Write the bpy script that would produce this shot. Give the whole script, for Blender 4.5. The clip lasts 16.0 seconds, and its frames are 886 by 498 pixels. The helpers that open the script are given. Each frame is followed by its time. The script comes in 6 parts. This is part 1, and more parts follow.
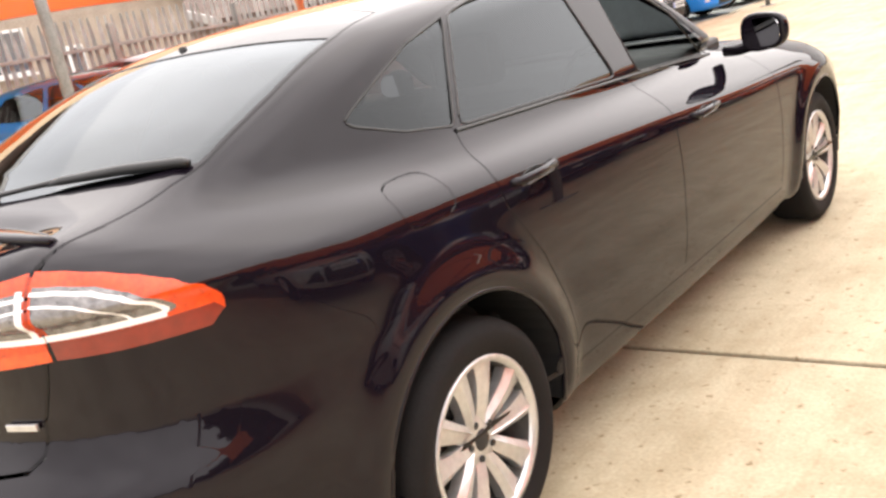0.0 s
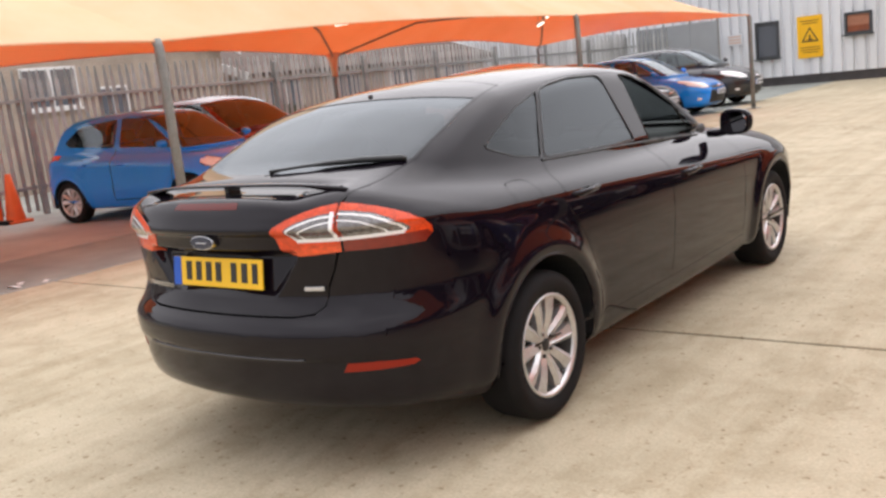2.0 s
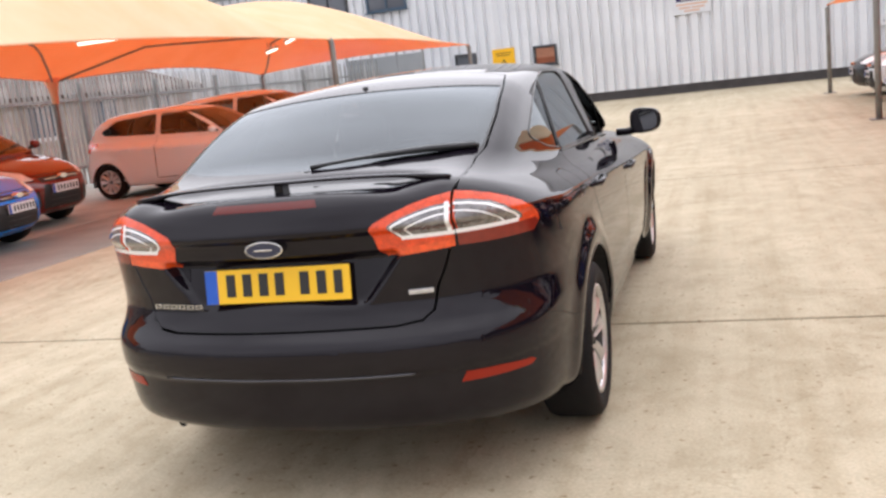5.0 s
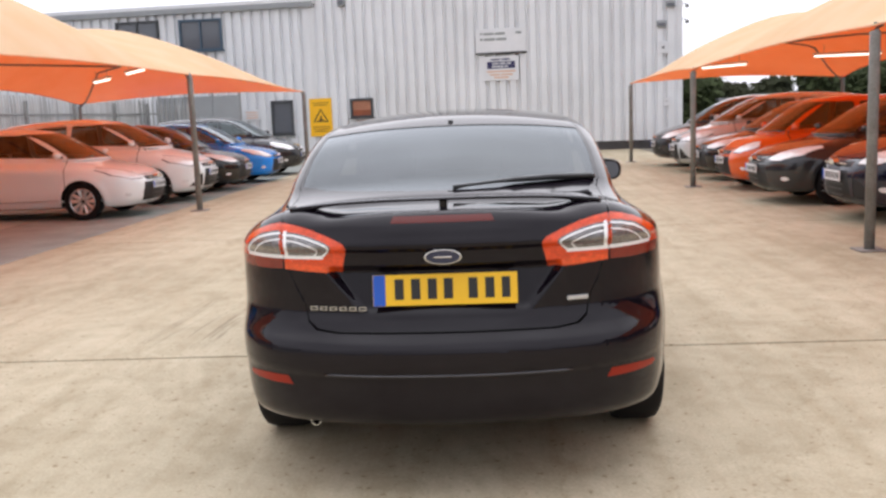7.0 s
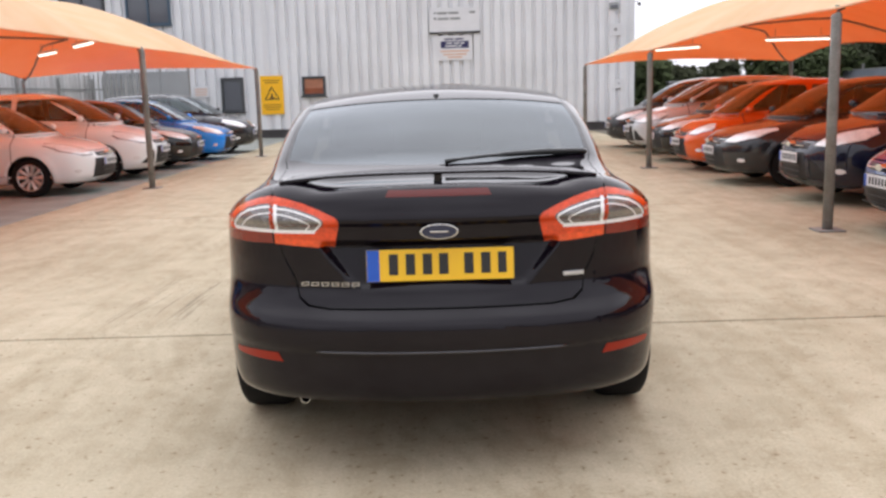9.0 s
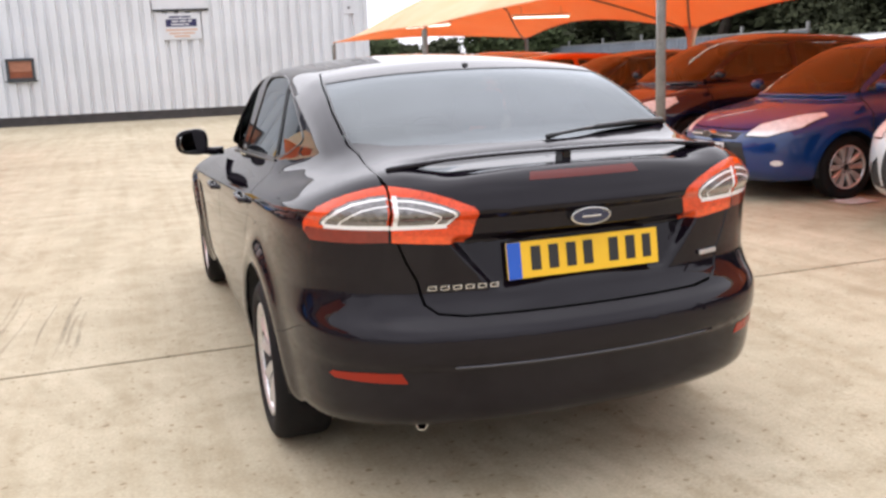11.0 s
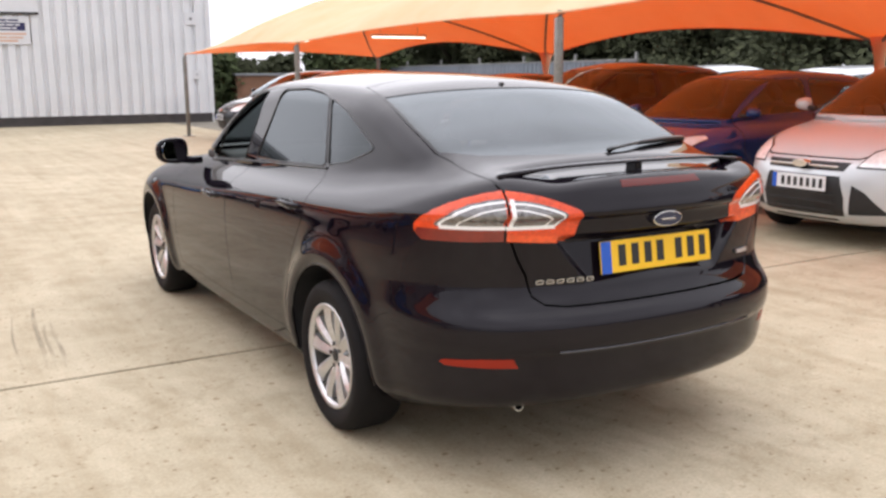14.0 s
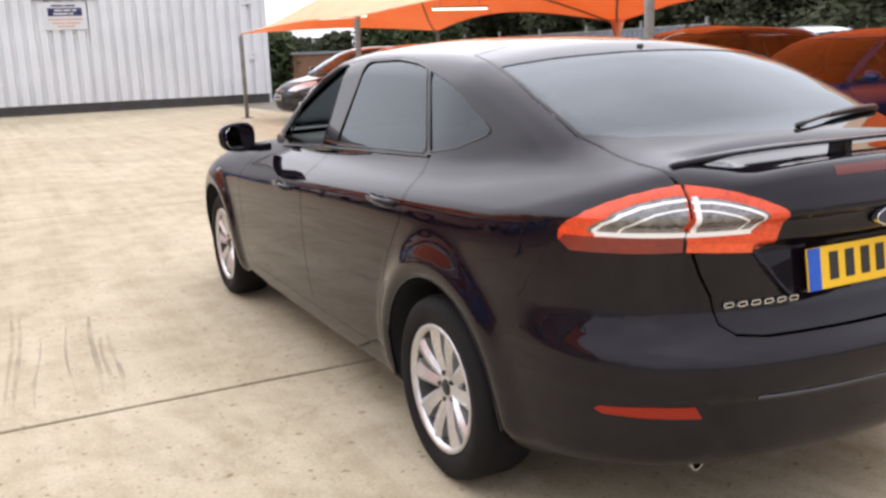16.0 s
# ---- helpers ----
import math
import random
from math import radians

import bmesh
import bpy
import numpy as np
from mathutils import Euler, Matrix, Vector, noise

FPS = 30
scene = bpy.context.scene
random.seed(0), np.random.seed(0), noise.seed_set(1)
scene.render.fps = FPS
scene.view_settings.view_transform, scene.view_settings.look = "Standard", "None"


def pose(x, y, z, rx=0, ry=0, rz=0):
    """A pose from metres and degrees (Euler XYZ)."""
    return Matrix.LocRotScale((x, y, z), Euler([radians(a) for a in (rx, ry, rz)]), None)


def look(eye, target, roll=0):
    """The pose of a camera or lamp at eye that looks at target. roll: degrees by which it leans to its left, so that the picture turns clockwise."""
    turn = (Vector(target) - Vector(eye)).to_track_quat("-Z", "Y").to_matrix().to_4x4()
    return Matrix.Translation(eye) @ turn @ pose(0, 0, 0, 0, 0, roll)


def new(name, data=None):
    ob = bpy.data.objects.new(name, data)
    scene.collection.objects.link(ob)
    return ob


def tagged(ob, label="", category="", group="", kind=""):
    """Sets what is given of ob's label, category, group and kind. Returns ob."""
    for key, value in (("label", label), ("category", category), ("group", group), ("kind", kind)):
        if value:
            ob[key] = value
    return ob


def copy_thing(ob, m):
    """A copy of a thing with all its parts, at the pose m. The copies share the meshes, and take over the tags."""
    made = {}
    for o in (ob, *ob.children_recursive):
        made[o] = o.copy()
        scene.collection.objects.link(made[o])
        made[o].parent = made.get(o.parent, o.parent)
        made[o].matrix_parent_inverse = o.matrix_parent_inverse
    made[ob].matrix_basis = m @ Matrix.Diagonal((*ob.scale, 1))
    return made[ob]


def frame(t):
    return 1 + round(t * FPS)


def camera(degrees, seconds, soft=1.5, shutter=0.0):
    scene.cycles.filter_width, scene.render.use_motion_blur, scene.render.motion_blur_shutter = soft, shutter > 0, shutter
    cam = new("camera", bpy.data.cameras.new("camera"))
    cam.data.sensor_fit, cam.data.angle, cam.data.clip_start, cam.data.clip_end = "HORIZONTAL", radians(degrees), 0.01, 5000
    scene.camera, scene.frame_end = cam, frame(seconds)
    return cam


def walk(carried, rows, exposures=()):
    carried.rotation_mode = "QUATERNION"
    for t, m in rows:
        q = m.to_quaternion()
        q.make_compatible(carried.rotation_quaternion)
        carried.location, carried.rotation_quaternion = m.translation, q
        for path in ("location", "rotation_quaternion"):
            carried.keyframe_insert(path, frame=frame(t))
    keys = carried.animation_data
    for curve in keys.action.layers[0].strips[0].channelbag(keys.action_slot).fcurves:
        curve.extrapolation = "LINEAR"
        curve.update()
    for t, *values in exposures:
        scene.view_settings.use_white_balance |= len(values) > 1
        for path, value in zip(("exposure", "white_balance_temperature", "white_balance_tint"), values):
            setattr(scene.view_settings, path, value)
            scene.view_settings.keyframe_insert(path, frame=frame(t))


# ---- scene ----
cam = camera(52.0, 16.0, soft=2.7)
PATH = [
    (0, (2.202, -1.603, 1.36), (0.958, -0.121, 0.854), -11.9),
    (0.5, (2.375, -2.157, 1.374), (1.115, -0.664, 0.945), -10.4),
    (1, (2.593, -2.634, 1.395), (1.318, -1.139, 1.027), -9.0),
    (1.5, (2.747, -2.936, 1.422), (1.544, -1.375, 1.084), -6.5),
    (2, (2.798, -3.095, 1.426), (1.585, -1.546, 1.064), -6.4),
    (2.5, (2.826, -3.108, 1.424), (1.596, -1.57, 1.072), -6.3),
    (3, (2.843, -3.117, 1.422), (1.627, -1.577, 1.039), -6.1),
    (3.5, (2.662, -3.113, 1.387), (1.533, -1.527, 0.928), -4.9),
    (3.7, (2.493, -3.153, 1.379), (1.446, -1.507, 0.938), -4.6),
    (5.8, (0.78, -3.799, 1.401), (0.433, -1.863, 1.04), -4.4),
    (6, (0.626, -3.882, 1.396), (0.345, -1.932, 1.052), -3.3),
    (6.5, (0.332, -4.02, 1.419), (0.117, -2.058, 1.095), -4.1),
    (7, (0.181, -4.144, 1.422), (0.069, -2.169, 1.131), -2.3),
    (7.5, (0.069, -4.154, 1.416), (0.039, -2.174, 1.135), -1.8),
    (8, (0.024, -4.125, 1.398), (0.008, -2.15, 1.086), -1.6),
    (8.5, (0.03, -4.151, 1.397), (0.02, -2.18, 1.061), -1.6),
    (8.7, (0.033, -4.14, 1.398), (0.022, -2.168, 1.064), -1.7),
    (10.8, (-1.082, -3.472, 1.387), (-0.554, -1.585, 0.986), -1.8),
    (11, (-1.293, -3.418, 1.398), (-0.671, -1.559, 0.999), -2.5),
    (11.5, (-1.714, -3.448, 1.407), (-0.984, -1.623, 1.035), -1.1),
    (12, (-2.063, -3.344, 1.398), (-1.194, -1.584, 1.015), 0.1),
    (12.5, (-2.26, -3.273, 1.415), (-1.295, -1.569, 1.007), -1.8),
    (13, (-2.285, -3.301, 1.422), (-1.299, -1.602, 1.044), -0.5),
    (13.5, (-2.274, -3.313, 1.421), (-1.298, -1.606, 1.058), -0.4),
    (14, (-2.269, -3.317, 1.421), (-1.283, -1.617, 1.05), -0.5),
    (14.5, (-2.27, -3.315, 1.416), (-1.284, -1.617, 1.039), -0.6),
    (15, (-2.257, -3.303, 1.41), (-1.276, -1.602, 1.028), -0.8),
    (15.5, (-2.202, -3.089, 1.377), (-1.28, -1.366, 0.952), -2.4),
    (16, (-2.125, -2.561, 1.393), (-1.253, -0.811, 0.972), -2.3),
]
walk(cam, [(t, look(eye, target, roll)) for t, eye, target, roll in PATH], [(0.0, 0.88, 7350, 10), (0.5, 0.5, 7200, 10), (1.0, 0.37, 6950, 10), (1.5, 0.11, 6850, 10), (2.5, 0.01, 6850, 10), (3.5, 0.16, 6650, 10), (6.0, 0.12, 6600, 10), (7.0, -0.08, 6600, 10), (8.5, -0.12, 6600, 10), (11.0, 0.19, 6600, 10), (15.0, 0.1, 6680, 10), (16.0, 0.18, 6550, 10)])

# ---- light ----
world = bpy.data.worlds.new("overcast_sky")
scene.world = world
world.use_nodes = True
wn, wl = world.node_tree.nodes, world.node_tree.links
sky = wn.new("ShaderNodeTexSky")
sky.sky_type = "NISHITA"
sky.sun_disc = False
SUN_EL, SUN_AZ = 56.0, 8.0
sky.sun_elevation, sky.sun_rotation = radians(SUN_EL), radians(SUN_AZ)
sky.air_density, sky.dust_density, sky.ozone_density = 1.0, 2.0, 1.0
pale = wn.new("ShaderNodeHueSaturation")
pale.inputs["Saturation"].default_value = 0.12
wl.new(sky.outputs[0], pale.inputs["Color"])
# cloud cover: white, brighter towards the zenith and round the veiled sun
az = radians(SUN_AZ)
sun_from = Vector((math.sin(az) * math.cos(radians(SUN_EL)), math.cos(az) * math.cos(radians(SUN_EL)), math.sin(radians(SUN_EL))))
tc = wn.new("ShaderNodeTexCoord")
sep = wn.new("ShaderNodeSeparateXYZ")
wl.new(tc.outputs["Generated"], sep.inputs[0])
lift_up = wn.new("ShaderNodeMapRange")
lift_up.inputs["To Min"].default_value, lift_up.inputs["To Max"].default_value = 6.7, 12.8
wl.new(sep.outputs["Z"], lift_up.inputs["Value"])
near_sun = wn.new("ShaderNodeVectorMath")
near_sun.operation = "DOT_PRODUCT"
near_sun.inputs[1].default_value = sun_from
wl.new(tc.outputs["Generated"], near_sun.inputs[0])
glow = wn.new("ShaderNodeMapRange")
glow.interpolation_type = "SMOOTHSTEP"
glow.inputs["From Min"].default_value, glow.inputs["From Max"].default_value = 0.25, 1.0
glow.inputs["To Min"].default_value, glow.inputs["To Max"].default_value = 0.0, 6.2
wl.new(near_sun.outputs["Value"], glow.inputs["Value"])
puffs = wn.new("ShaderNodeTexNoise")
puffs.inputs["Scale"].default_value, puffs.inputs["Detail"].default_value = 2.2, 5
wl.new(tc.outputs["Generated"], puffs.inputs["Vector"])
puff = wn.new("ShaderNodeMapRange")
puff.inputs["From Min"].default_value, puff.inputs["From Max"].default_value = 0.3, 0.7
puff.inputs["To Min"].default_value, puff.inputs["To Max"].default_value = 0.8, 1.2
wl.new(puffs.outputs["Fac"], puff.inputs["Value"])
total = wn.new("ShaderNodeMath")
total.operation = "ADD"
wl.new(lift_up.outputs[0], total.inputs[0])
wl.new(glow.outputs[0], total.inputs[1])
broken = wn.new("ShaderNodeMath")
broken.operation = "MULTIPLY"
wl.new(total.outputs[0], broken.inputs[0])
wl.new(puff.outputs[0], broken.inputs[1])
cloud = wn.new("ShaderNodeVectorMath")
cloud.operation = "SCALE"
cloud.inputs[0].default_value = (0.965, 0.97, 1.08)
wl.new(broken.outputs[0], cloud.inputs["Scale"])
cover = wn.new("ShaderNodeMix")
cover.data_type = "RGBA"
cover.inputs["Factor"].default_value = 0.8
wl.new(pale.outputs[0], cover.inputs[6])
wl.new(cloud.outputs[0], cover.inputs[7])
wl.new(cover.outputs[2], wn["Background"].inputs["Color"])
wn["Background"].inputs["Strength"].default_value = 0.15
sun = new("sun", bpy.data.lights.new("sun", "SUN"))
sun.data.energy, sun.data.angle, sun.data.color = 0.5, radians(125), (1.0, 0.95, 0.88)
sun.matrix_world = look(sun_from * 40, (0, 0, 0))


# ---- materials ----
def mat(name, color, rough=0.5, metal=0.0, coat=0.0, vary=0.0, scale=5.0, bump=0.0, bump_scale=60.0, spec=0.5, emit=0.0, per_object=0.0):
    m = bpy.data.materials.new(name)
    m.use_nodes = True
    n, l = m.node_tree.nodes, m.node_tree.links
    b = n["Principled BSDF"]
    b.inputs["Base Color"].default_value = (*color, 1)
    b.inputs["Roughness"].default_value = rough
    b.inputs["Metallic"].default_value = metal
    b.inputs["Specular IOR Level"].default_value = spec
    if coat:
        b.inputs["Coat Weight"].default_value = coat
        b.inputs["Coat Roughness"].default_value = 0.03
        b.inputs["Coat IOR"].default_value = 1.62
    if emit:
        b.inputs["Emission Color"].default_value = (*color, 1)
        b.inputs["Emission Strength"].default_value = emit
    if vary or bump or per_object:
        tc = n.new("ShaderNodeTexCoord")
        big = n.new("ShaderNodeTexNoise")
        big.inputs["Scale"].default_value, big.inputs["Detail"].default_value = scale, 6
        fine = n.new("ShaderNodeTexNoise")
        fine.inputs["Scale"].default_value, fine.inputs["Detail"].default_value = bump_scale, 4
        l.new(tc.outputs["Object"], big.inputs["Vector"])
        l.new(tc.outputs["Object"], fine.inputs["Vector"])
        if vary:
            add = n.new("ShaderNodeMath")
            add.operation = "ADD"
            l.new(big.outputs["Fac"], add.inputs[0])
            l.new(fine.outputs["Fac"], add.inputs[1])
            ramp = n.new("ShaderNodeMapRange")
            ramp.inputs["From Min"].default_value, ramp.inputs["From Max"].default_value = 0.7, 1.3
            ramp.inputs["To Min"].default_value, ramp.inputs["To Max"].default_value = 1 - vary, 1 + vary
            l.new(add.outputs[0], ramp.inputs["Value"])
            mul = n.new("ShaderNodeVectorMath")
            mul.operation = "SCALE"
            mul.inputs[0].default_value = color
            if per_object:
                info = n.new("ShaderNodeObjectInfo")
                pr = n.new("ShaderNodeMapRange")
                pr.inputs["To Min"].default_value, pr.inputs["To Max"].default_value = 1 - per_object, 1 + per_object
                l.new(info.outputs["Random"], pr.inputs["Value"])
                m2 = n.new("ShaderNodeMath")
                m2.operation = "MULTIPLY"
                l.new(ramp.outputs[0], m2.inputs[0])
                l.new(pr.outputs[0], m2.inputs[1])
                l.new(m2.outputs[0], mul.inputs["Scale"])
            else:
                l.new(ramp.outputs[0], mul.inputs["Scale"])
            l.new(mul.outputs[0], b.inputs["Base Color"])
        if bump:
            bn = n.new("ShaderNodeBump")
            bn.inputs["Strength"].default_value, bn.inputs["Distance"].default_value = bump, 0.01
            l.new(fine.outputs["Fac"], bn.inputs["Height"])
            l.new(bn.outputs[0], b.inputs["Normal"])
    return m


def glass_mat(name, tint, see, gloss=1.0, rough=0.02, ior=1.52):
    """Car glass: a tinted clear pane with a Fresnel gloss. see: how much of the light goes through."""
    m = bpy.data.materials.new(name)
    m.use_nodes = True
    n, l = m.node_tree.nodes, m.node_tree.links
    n.remove(n["Principled BSDF"])
    out = n["Material Output"]
    clear = n.new("ShaderNodeBsdfTransparent")
    clear.inputs[0].default_value = (*[c * see for c in tint], 1)
    shine = n.new("ShaderNodeBsdfGlossy")
    shine.inputs["Roughness"].default_value = rough
    shine.inputs["Color"].default_value = (gloss * 0.90, gloss * 0.96, gloss, 1)
    fr = n.new("ShaderNodeFresnel")
    fr.inputs["IOR"].default_value = ior
    mix = n.new("ShaderNodeMixShader")
    l.new(fr.outputs[0], mix.inputs[0])
    l.new(clear.outputs[0], mix.inputs[1])
    l.new(shine.outputs[0], mix.inputs[2])
    l.new(mix.outputs[0], out.inputs[0])
    return m


M_BLACK = mat("black_car_paint", (0.0066, 0.0046, 0.0078), 0.02, spec=0.32)
# grey metal that imitates sky highlights on the black paint
M_GLINT = mat("grey_glint", (0.085, 0.083, 0.088), 0.25, metal=0.8)
M_TRIM = mat("satin_black_trim", (0.012, 0.012, 0.012), 0.35)
M_PLASTIC = mat("black_plastic", (0.018, 0.018, 0.019), 0.55, vary=0.2, scale=20)
M_RUBBER = mat("tyre_rubber", (0.0075, 0.0066, 0.0068), 0.8, vary=0.25, scale=12, bump=0.15, bump_scale=140, spec=0.25)
M_ALLOY = mat("silver_alloy", (0.62, 0.62, 0.62), 0.34, metal=0.72, vary=0.10, scale=15)
# barrel and disc behind the spokes, darker than the alloy face
M_BARREL = mat("dark_wheel_inside", (0.06, 0.055, 0.05), 0.7, vary=0.3, scale=20)
M_CHROME = mat("chrome", (0.75, 0.75, 0.76), 0.12, metal=1.0)
M_MIRROR = mat("mirror", (0.62, 0.63, 0.64), 0.01, metal=1.0)
M_TINT = glass_mat("tinted_privacy_glass", (0.9, 0.95, 1.0), 0.06, ior=1.62)
M_SIDETINT = glass_mat("tinted_side_glass", (0.9, 0.95, 1.0), 0.07, ior=1.48)
M_CLEAR = glass_mat("clear_car_glass", (0.85, 0.95, 0.92), 0.8)
M_CARGLASS = glass_mat("parked_car_glass", (0.80, 0.92, 0.90), 0.55, ior=1.85)
M_RED = mat("red_lamp_lens", (0.70, 0.062, 0.010), 0.12, coat=0.6, spec=0.3, vary=0.28, scale=26, bump=0.12, bump_scale=110)
M_REDINNER = mat("bright_red_lamp_lens", (0.80, 0.085, 0.012), 0.12, coat=0.6, vary=0.2, scale=40)
M_REDLOW = mat("deep_red_lamp_lens", (0.20, 0.014, 0.006), 0.15, coat=0.5, vary=0.15, scale=25)
M_HEAD = mat("headlamp_lens", (0.80, 0.81, 0.82), 0.15, metal=0.1, coat=0.6, vary=0.2, scale=14)
M_LENS = mat("clear_lamp_lens", (0.20, 0.19, 0.19), 0.22, metal=0.6, coat=1.0, vary=0.5, scale=55, bump=0.5, bump_scale=70)
M_DARKRED = mat("unlit_red_lens", (0.27, 0.017, 0.006), 0.25, spec=0.3)
M_BRAKE = mat("dull_red_lens", (0.10, 0.008, 0.005), 0.2, spec=0.4)
M_SILVERBAR = mat("lamp_silver_rim", (0.92, 0.92, 0.92), 0.2, metal=0.1, coat=0.6)
M_YELLOW = mat("yellow_plate", (0.85, 0.50, 0.015), 0.35)
M_WPLATE = mat("white_plate", (0.75, 0.75, 0.76), 0.35)
M_EUBLUE = mat("blue_plate_band", (0.01, 0.09, 0.48), 0.35)
M_INK = mat("plate_ink", (0.015, 0.015, 0.015), 0.5)
M_SEAT = mat("charcoal_seat_cloth", (0.03, 0.03, 0.033), 0.9, vary=0.3, scale=40)
M_STEEL = mat("galvanised_steel", (0.33, 0.33, 0.32), 0.5, metal=0.5, vary=0.25, scale=6, bump=0.1)
M_POST = mat("painted_post", (0.22, 0.215, 0.20), 0.55, vary=0.3, scale=5, bump=0.15)


# ---- mesh helpers ----
def mesh_of(bm, name, smooth=False):
    me = bpy.data.meshes.new(name)
    bm.to_mesh(me)
    bm.free()
    if smooth:
        me.shade_smooth()
    return me


def part(name, bm, material, parent, label="", smooth=False):
    """One mesh object under a thing or a part."""
    me = mesh_of(bm, name, smooth) if isinstance(bm, bmesh.types.BMesh) else bm
    if not me.materials:
        me.materials.append(material)
    ob = new(name, me)
    ob.parent = parent
    if label:
        tagged(ob, label)
    return ob


def thing(name, label, category, group="", kind="", at=None):
    e = new(name)
    e.empty_display_size = 0.2
    if at is not None:
        e.matrix_world = at
    return tagged(e, label, category, group, kind)


def solo(name, bm, material, label, category, group="", kind="", smooth=False):
    me = mesh_of(bm, name, smooth) if isinstance(bm, bmesh.types.BMesh) else bm
    me.materials.append(material)
    return tagged(new(name, me), label, category, group, kind)


def add_box(bm, c, s, bevel=0.0, rot=None):
    m = Matrix.Translation(c) @ (rot if rot is not None else Matrix()) @ Matrix.Diagonal((*s, 1))
    r = bmesh.ops.create_cube(bm, size=1, matrix=m)
    if bevel:
        es = list({e for v in r["verts"] for e in v.link_edges})
        bmesh.ops.bevel(bm, geom=es, offset=bevel, segments=2, affect="EDGES", profile=0.5)
    return bm


def box(c, s, bevel=0.0, rot=None):
    return add_box(bmesh.new(), c, s, bevel, rot)


def add_tube(bm, pts, r, n=10, caps=True, radii=None):
    """A tube along a line of points."""
    pts = [Vector(p) for p in pts]
    rings, up = [], Vector((0, 0, 1))
    for i, p in enumerate(pts):
        d = (pts[min(i + 1, len(pts) - 1)] - pts[max(i - 1, 0)]).normalized()
        a = d.cross(up if abs(d.z) < 0.95 else Vector((1, 0, 0))).normalized()
        b = d.cross(a)
        rr = radii[i] if radii else r
        rings.append([bm.verts.new(p + rr * (math.cos(2 * math.pi * k / n) * a + math.sin(2 * math.pi * k / n) * b)) for k in range(n)])
    for q, s in zip(rings, rings[1:]):
        for k in range(n):
            bm.faces.new((q[k], q[(k + 1) % n], s[(k + 1) % n], s[k]))
    if caps:
        bm.faces.new(rings[0][::-1])
        bm.faces.new(rings[-1])
    return bm


def tube(pts, r, n=10, radii=None):
    bm = add_tube(bmesh.new(), pts, r, n, True, radii)
    bmesh.ops.recalc_face_normals(bm, faces=bm.faces)
    return bm


def lathe(profile, n=48, close=False):
    """Turns a profile of (radius, offset along x) about the x axis."""
    bm = bmesh.new()
    rings = []
    for r, o in profile:
        rings.append([bm.verts.new((o, r * math.cos(2 * math.pi * k / n), r * math.sin(2 * math.pi * k / n))) for k in range(n)])
    pairs = list(zip(rings, rings[1:])) + ([(rings[-1], rings[0])] if close else [])
    for q, s in pairs:
        for k in range(n):
            bm.faces.new((q[k], s[k], s[(k + 1) % n], q[(k + 1) % n]))
    bmesh.ops.remove_doubles(bm, verts=bm.verts, dist=1e-5)
    bmesh.ops.recalc_face_normals(bm, faces=bm.faces)
    return bm


def prism(poly, axis, lo, hi, bevel=0.0):
    """A polygon in the two other axes, drawn out along an axis from lo to hi."""
    bm = bmesh.new()
    put = {"x": lambda p, d: (d, p[0], p[1]), "y": lambda p, d: (p[0], d, p[1]), "z": lambda p, d: (p[0], p[1], d)}[axis]
    a = [bm.verts.new(put(p, lo)) for p in poly]
    b = [bm.verts.new(put(p, hi)) for p in poly]
    bm.faces.new(a)
    bm.faces.new(b[::-1])
    for i in range(len(poly)):
        j = (i + 1) % len(poly)
        bm.faces.new((a[i], b[i], b[j], a[j]))
    bmesh.ops.recalc_face_normals(bm, faces=bm.faces)
    if bevel:
        bmesh.ops.bevel(bm, geom=list(bm.edges), offset=bevel, segments=2, affect="EDGES", profile=0.5)
    return bm


# ---- smooth bodies ----
def curve(*pts):
    """A smooth monotone curve through (x, y) pairs."""
    xs, ys = np.array(pts, float).T
    h, d = np.diff(xs), np.diff(ys) / np.diff(xs)
    m = np.zeros_like(ys)
    m[0], m[-1] = d[0], d[-1]
    for i in range(1, len(xs) - 1):
        if d[i - 1] * d[i] > 0:
            w1, w2 = 2 * h[i] + h[i - 1], h[i] + 2 * h[i - 1]
            m[i] = (w1 + w2) / (w1 / d[i - 1] + w2 / d[i])

    def f(x):
        x = np.asarray(x, float)
        i = np.clip(np.searchsorted(xs, x) - 1, 0, len(h) - 1)
        t = np.clip((x - xs[i]) / h[i], 0, 1)
        v = (2 * t**3 - 3 * t**2 + 1) * ys[i] + (t**3 - 2 * t**2 + t) * h[i] * m[i] + (3 * t**2 - 2 * t**3) * ys[i + 1] + (t**3 - t**2) * h[i] * m[i + 1]
        return v + np.where(x < xs[0], (x - xs[0]) * m[0], 0) + np.where(x > xs[-1], (x - xs[-1]) * m[-1], 0)

    return f


def smax(a, b, k):
    h = np.maximum(k - np.abs(a - b), 0) / k
    return np.maximum(a, b) + h * h * k / 4


def smin(a, b, k):
    return -smax(-a, -b, k)


def step(x, a, b):
    t = np.clip((x - a) / (b - a), 0, 1)
    return t * t * (3 - 2 * t)


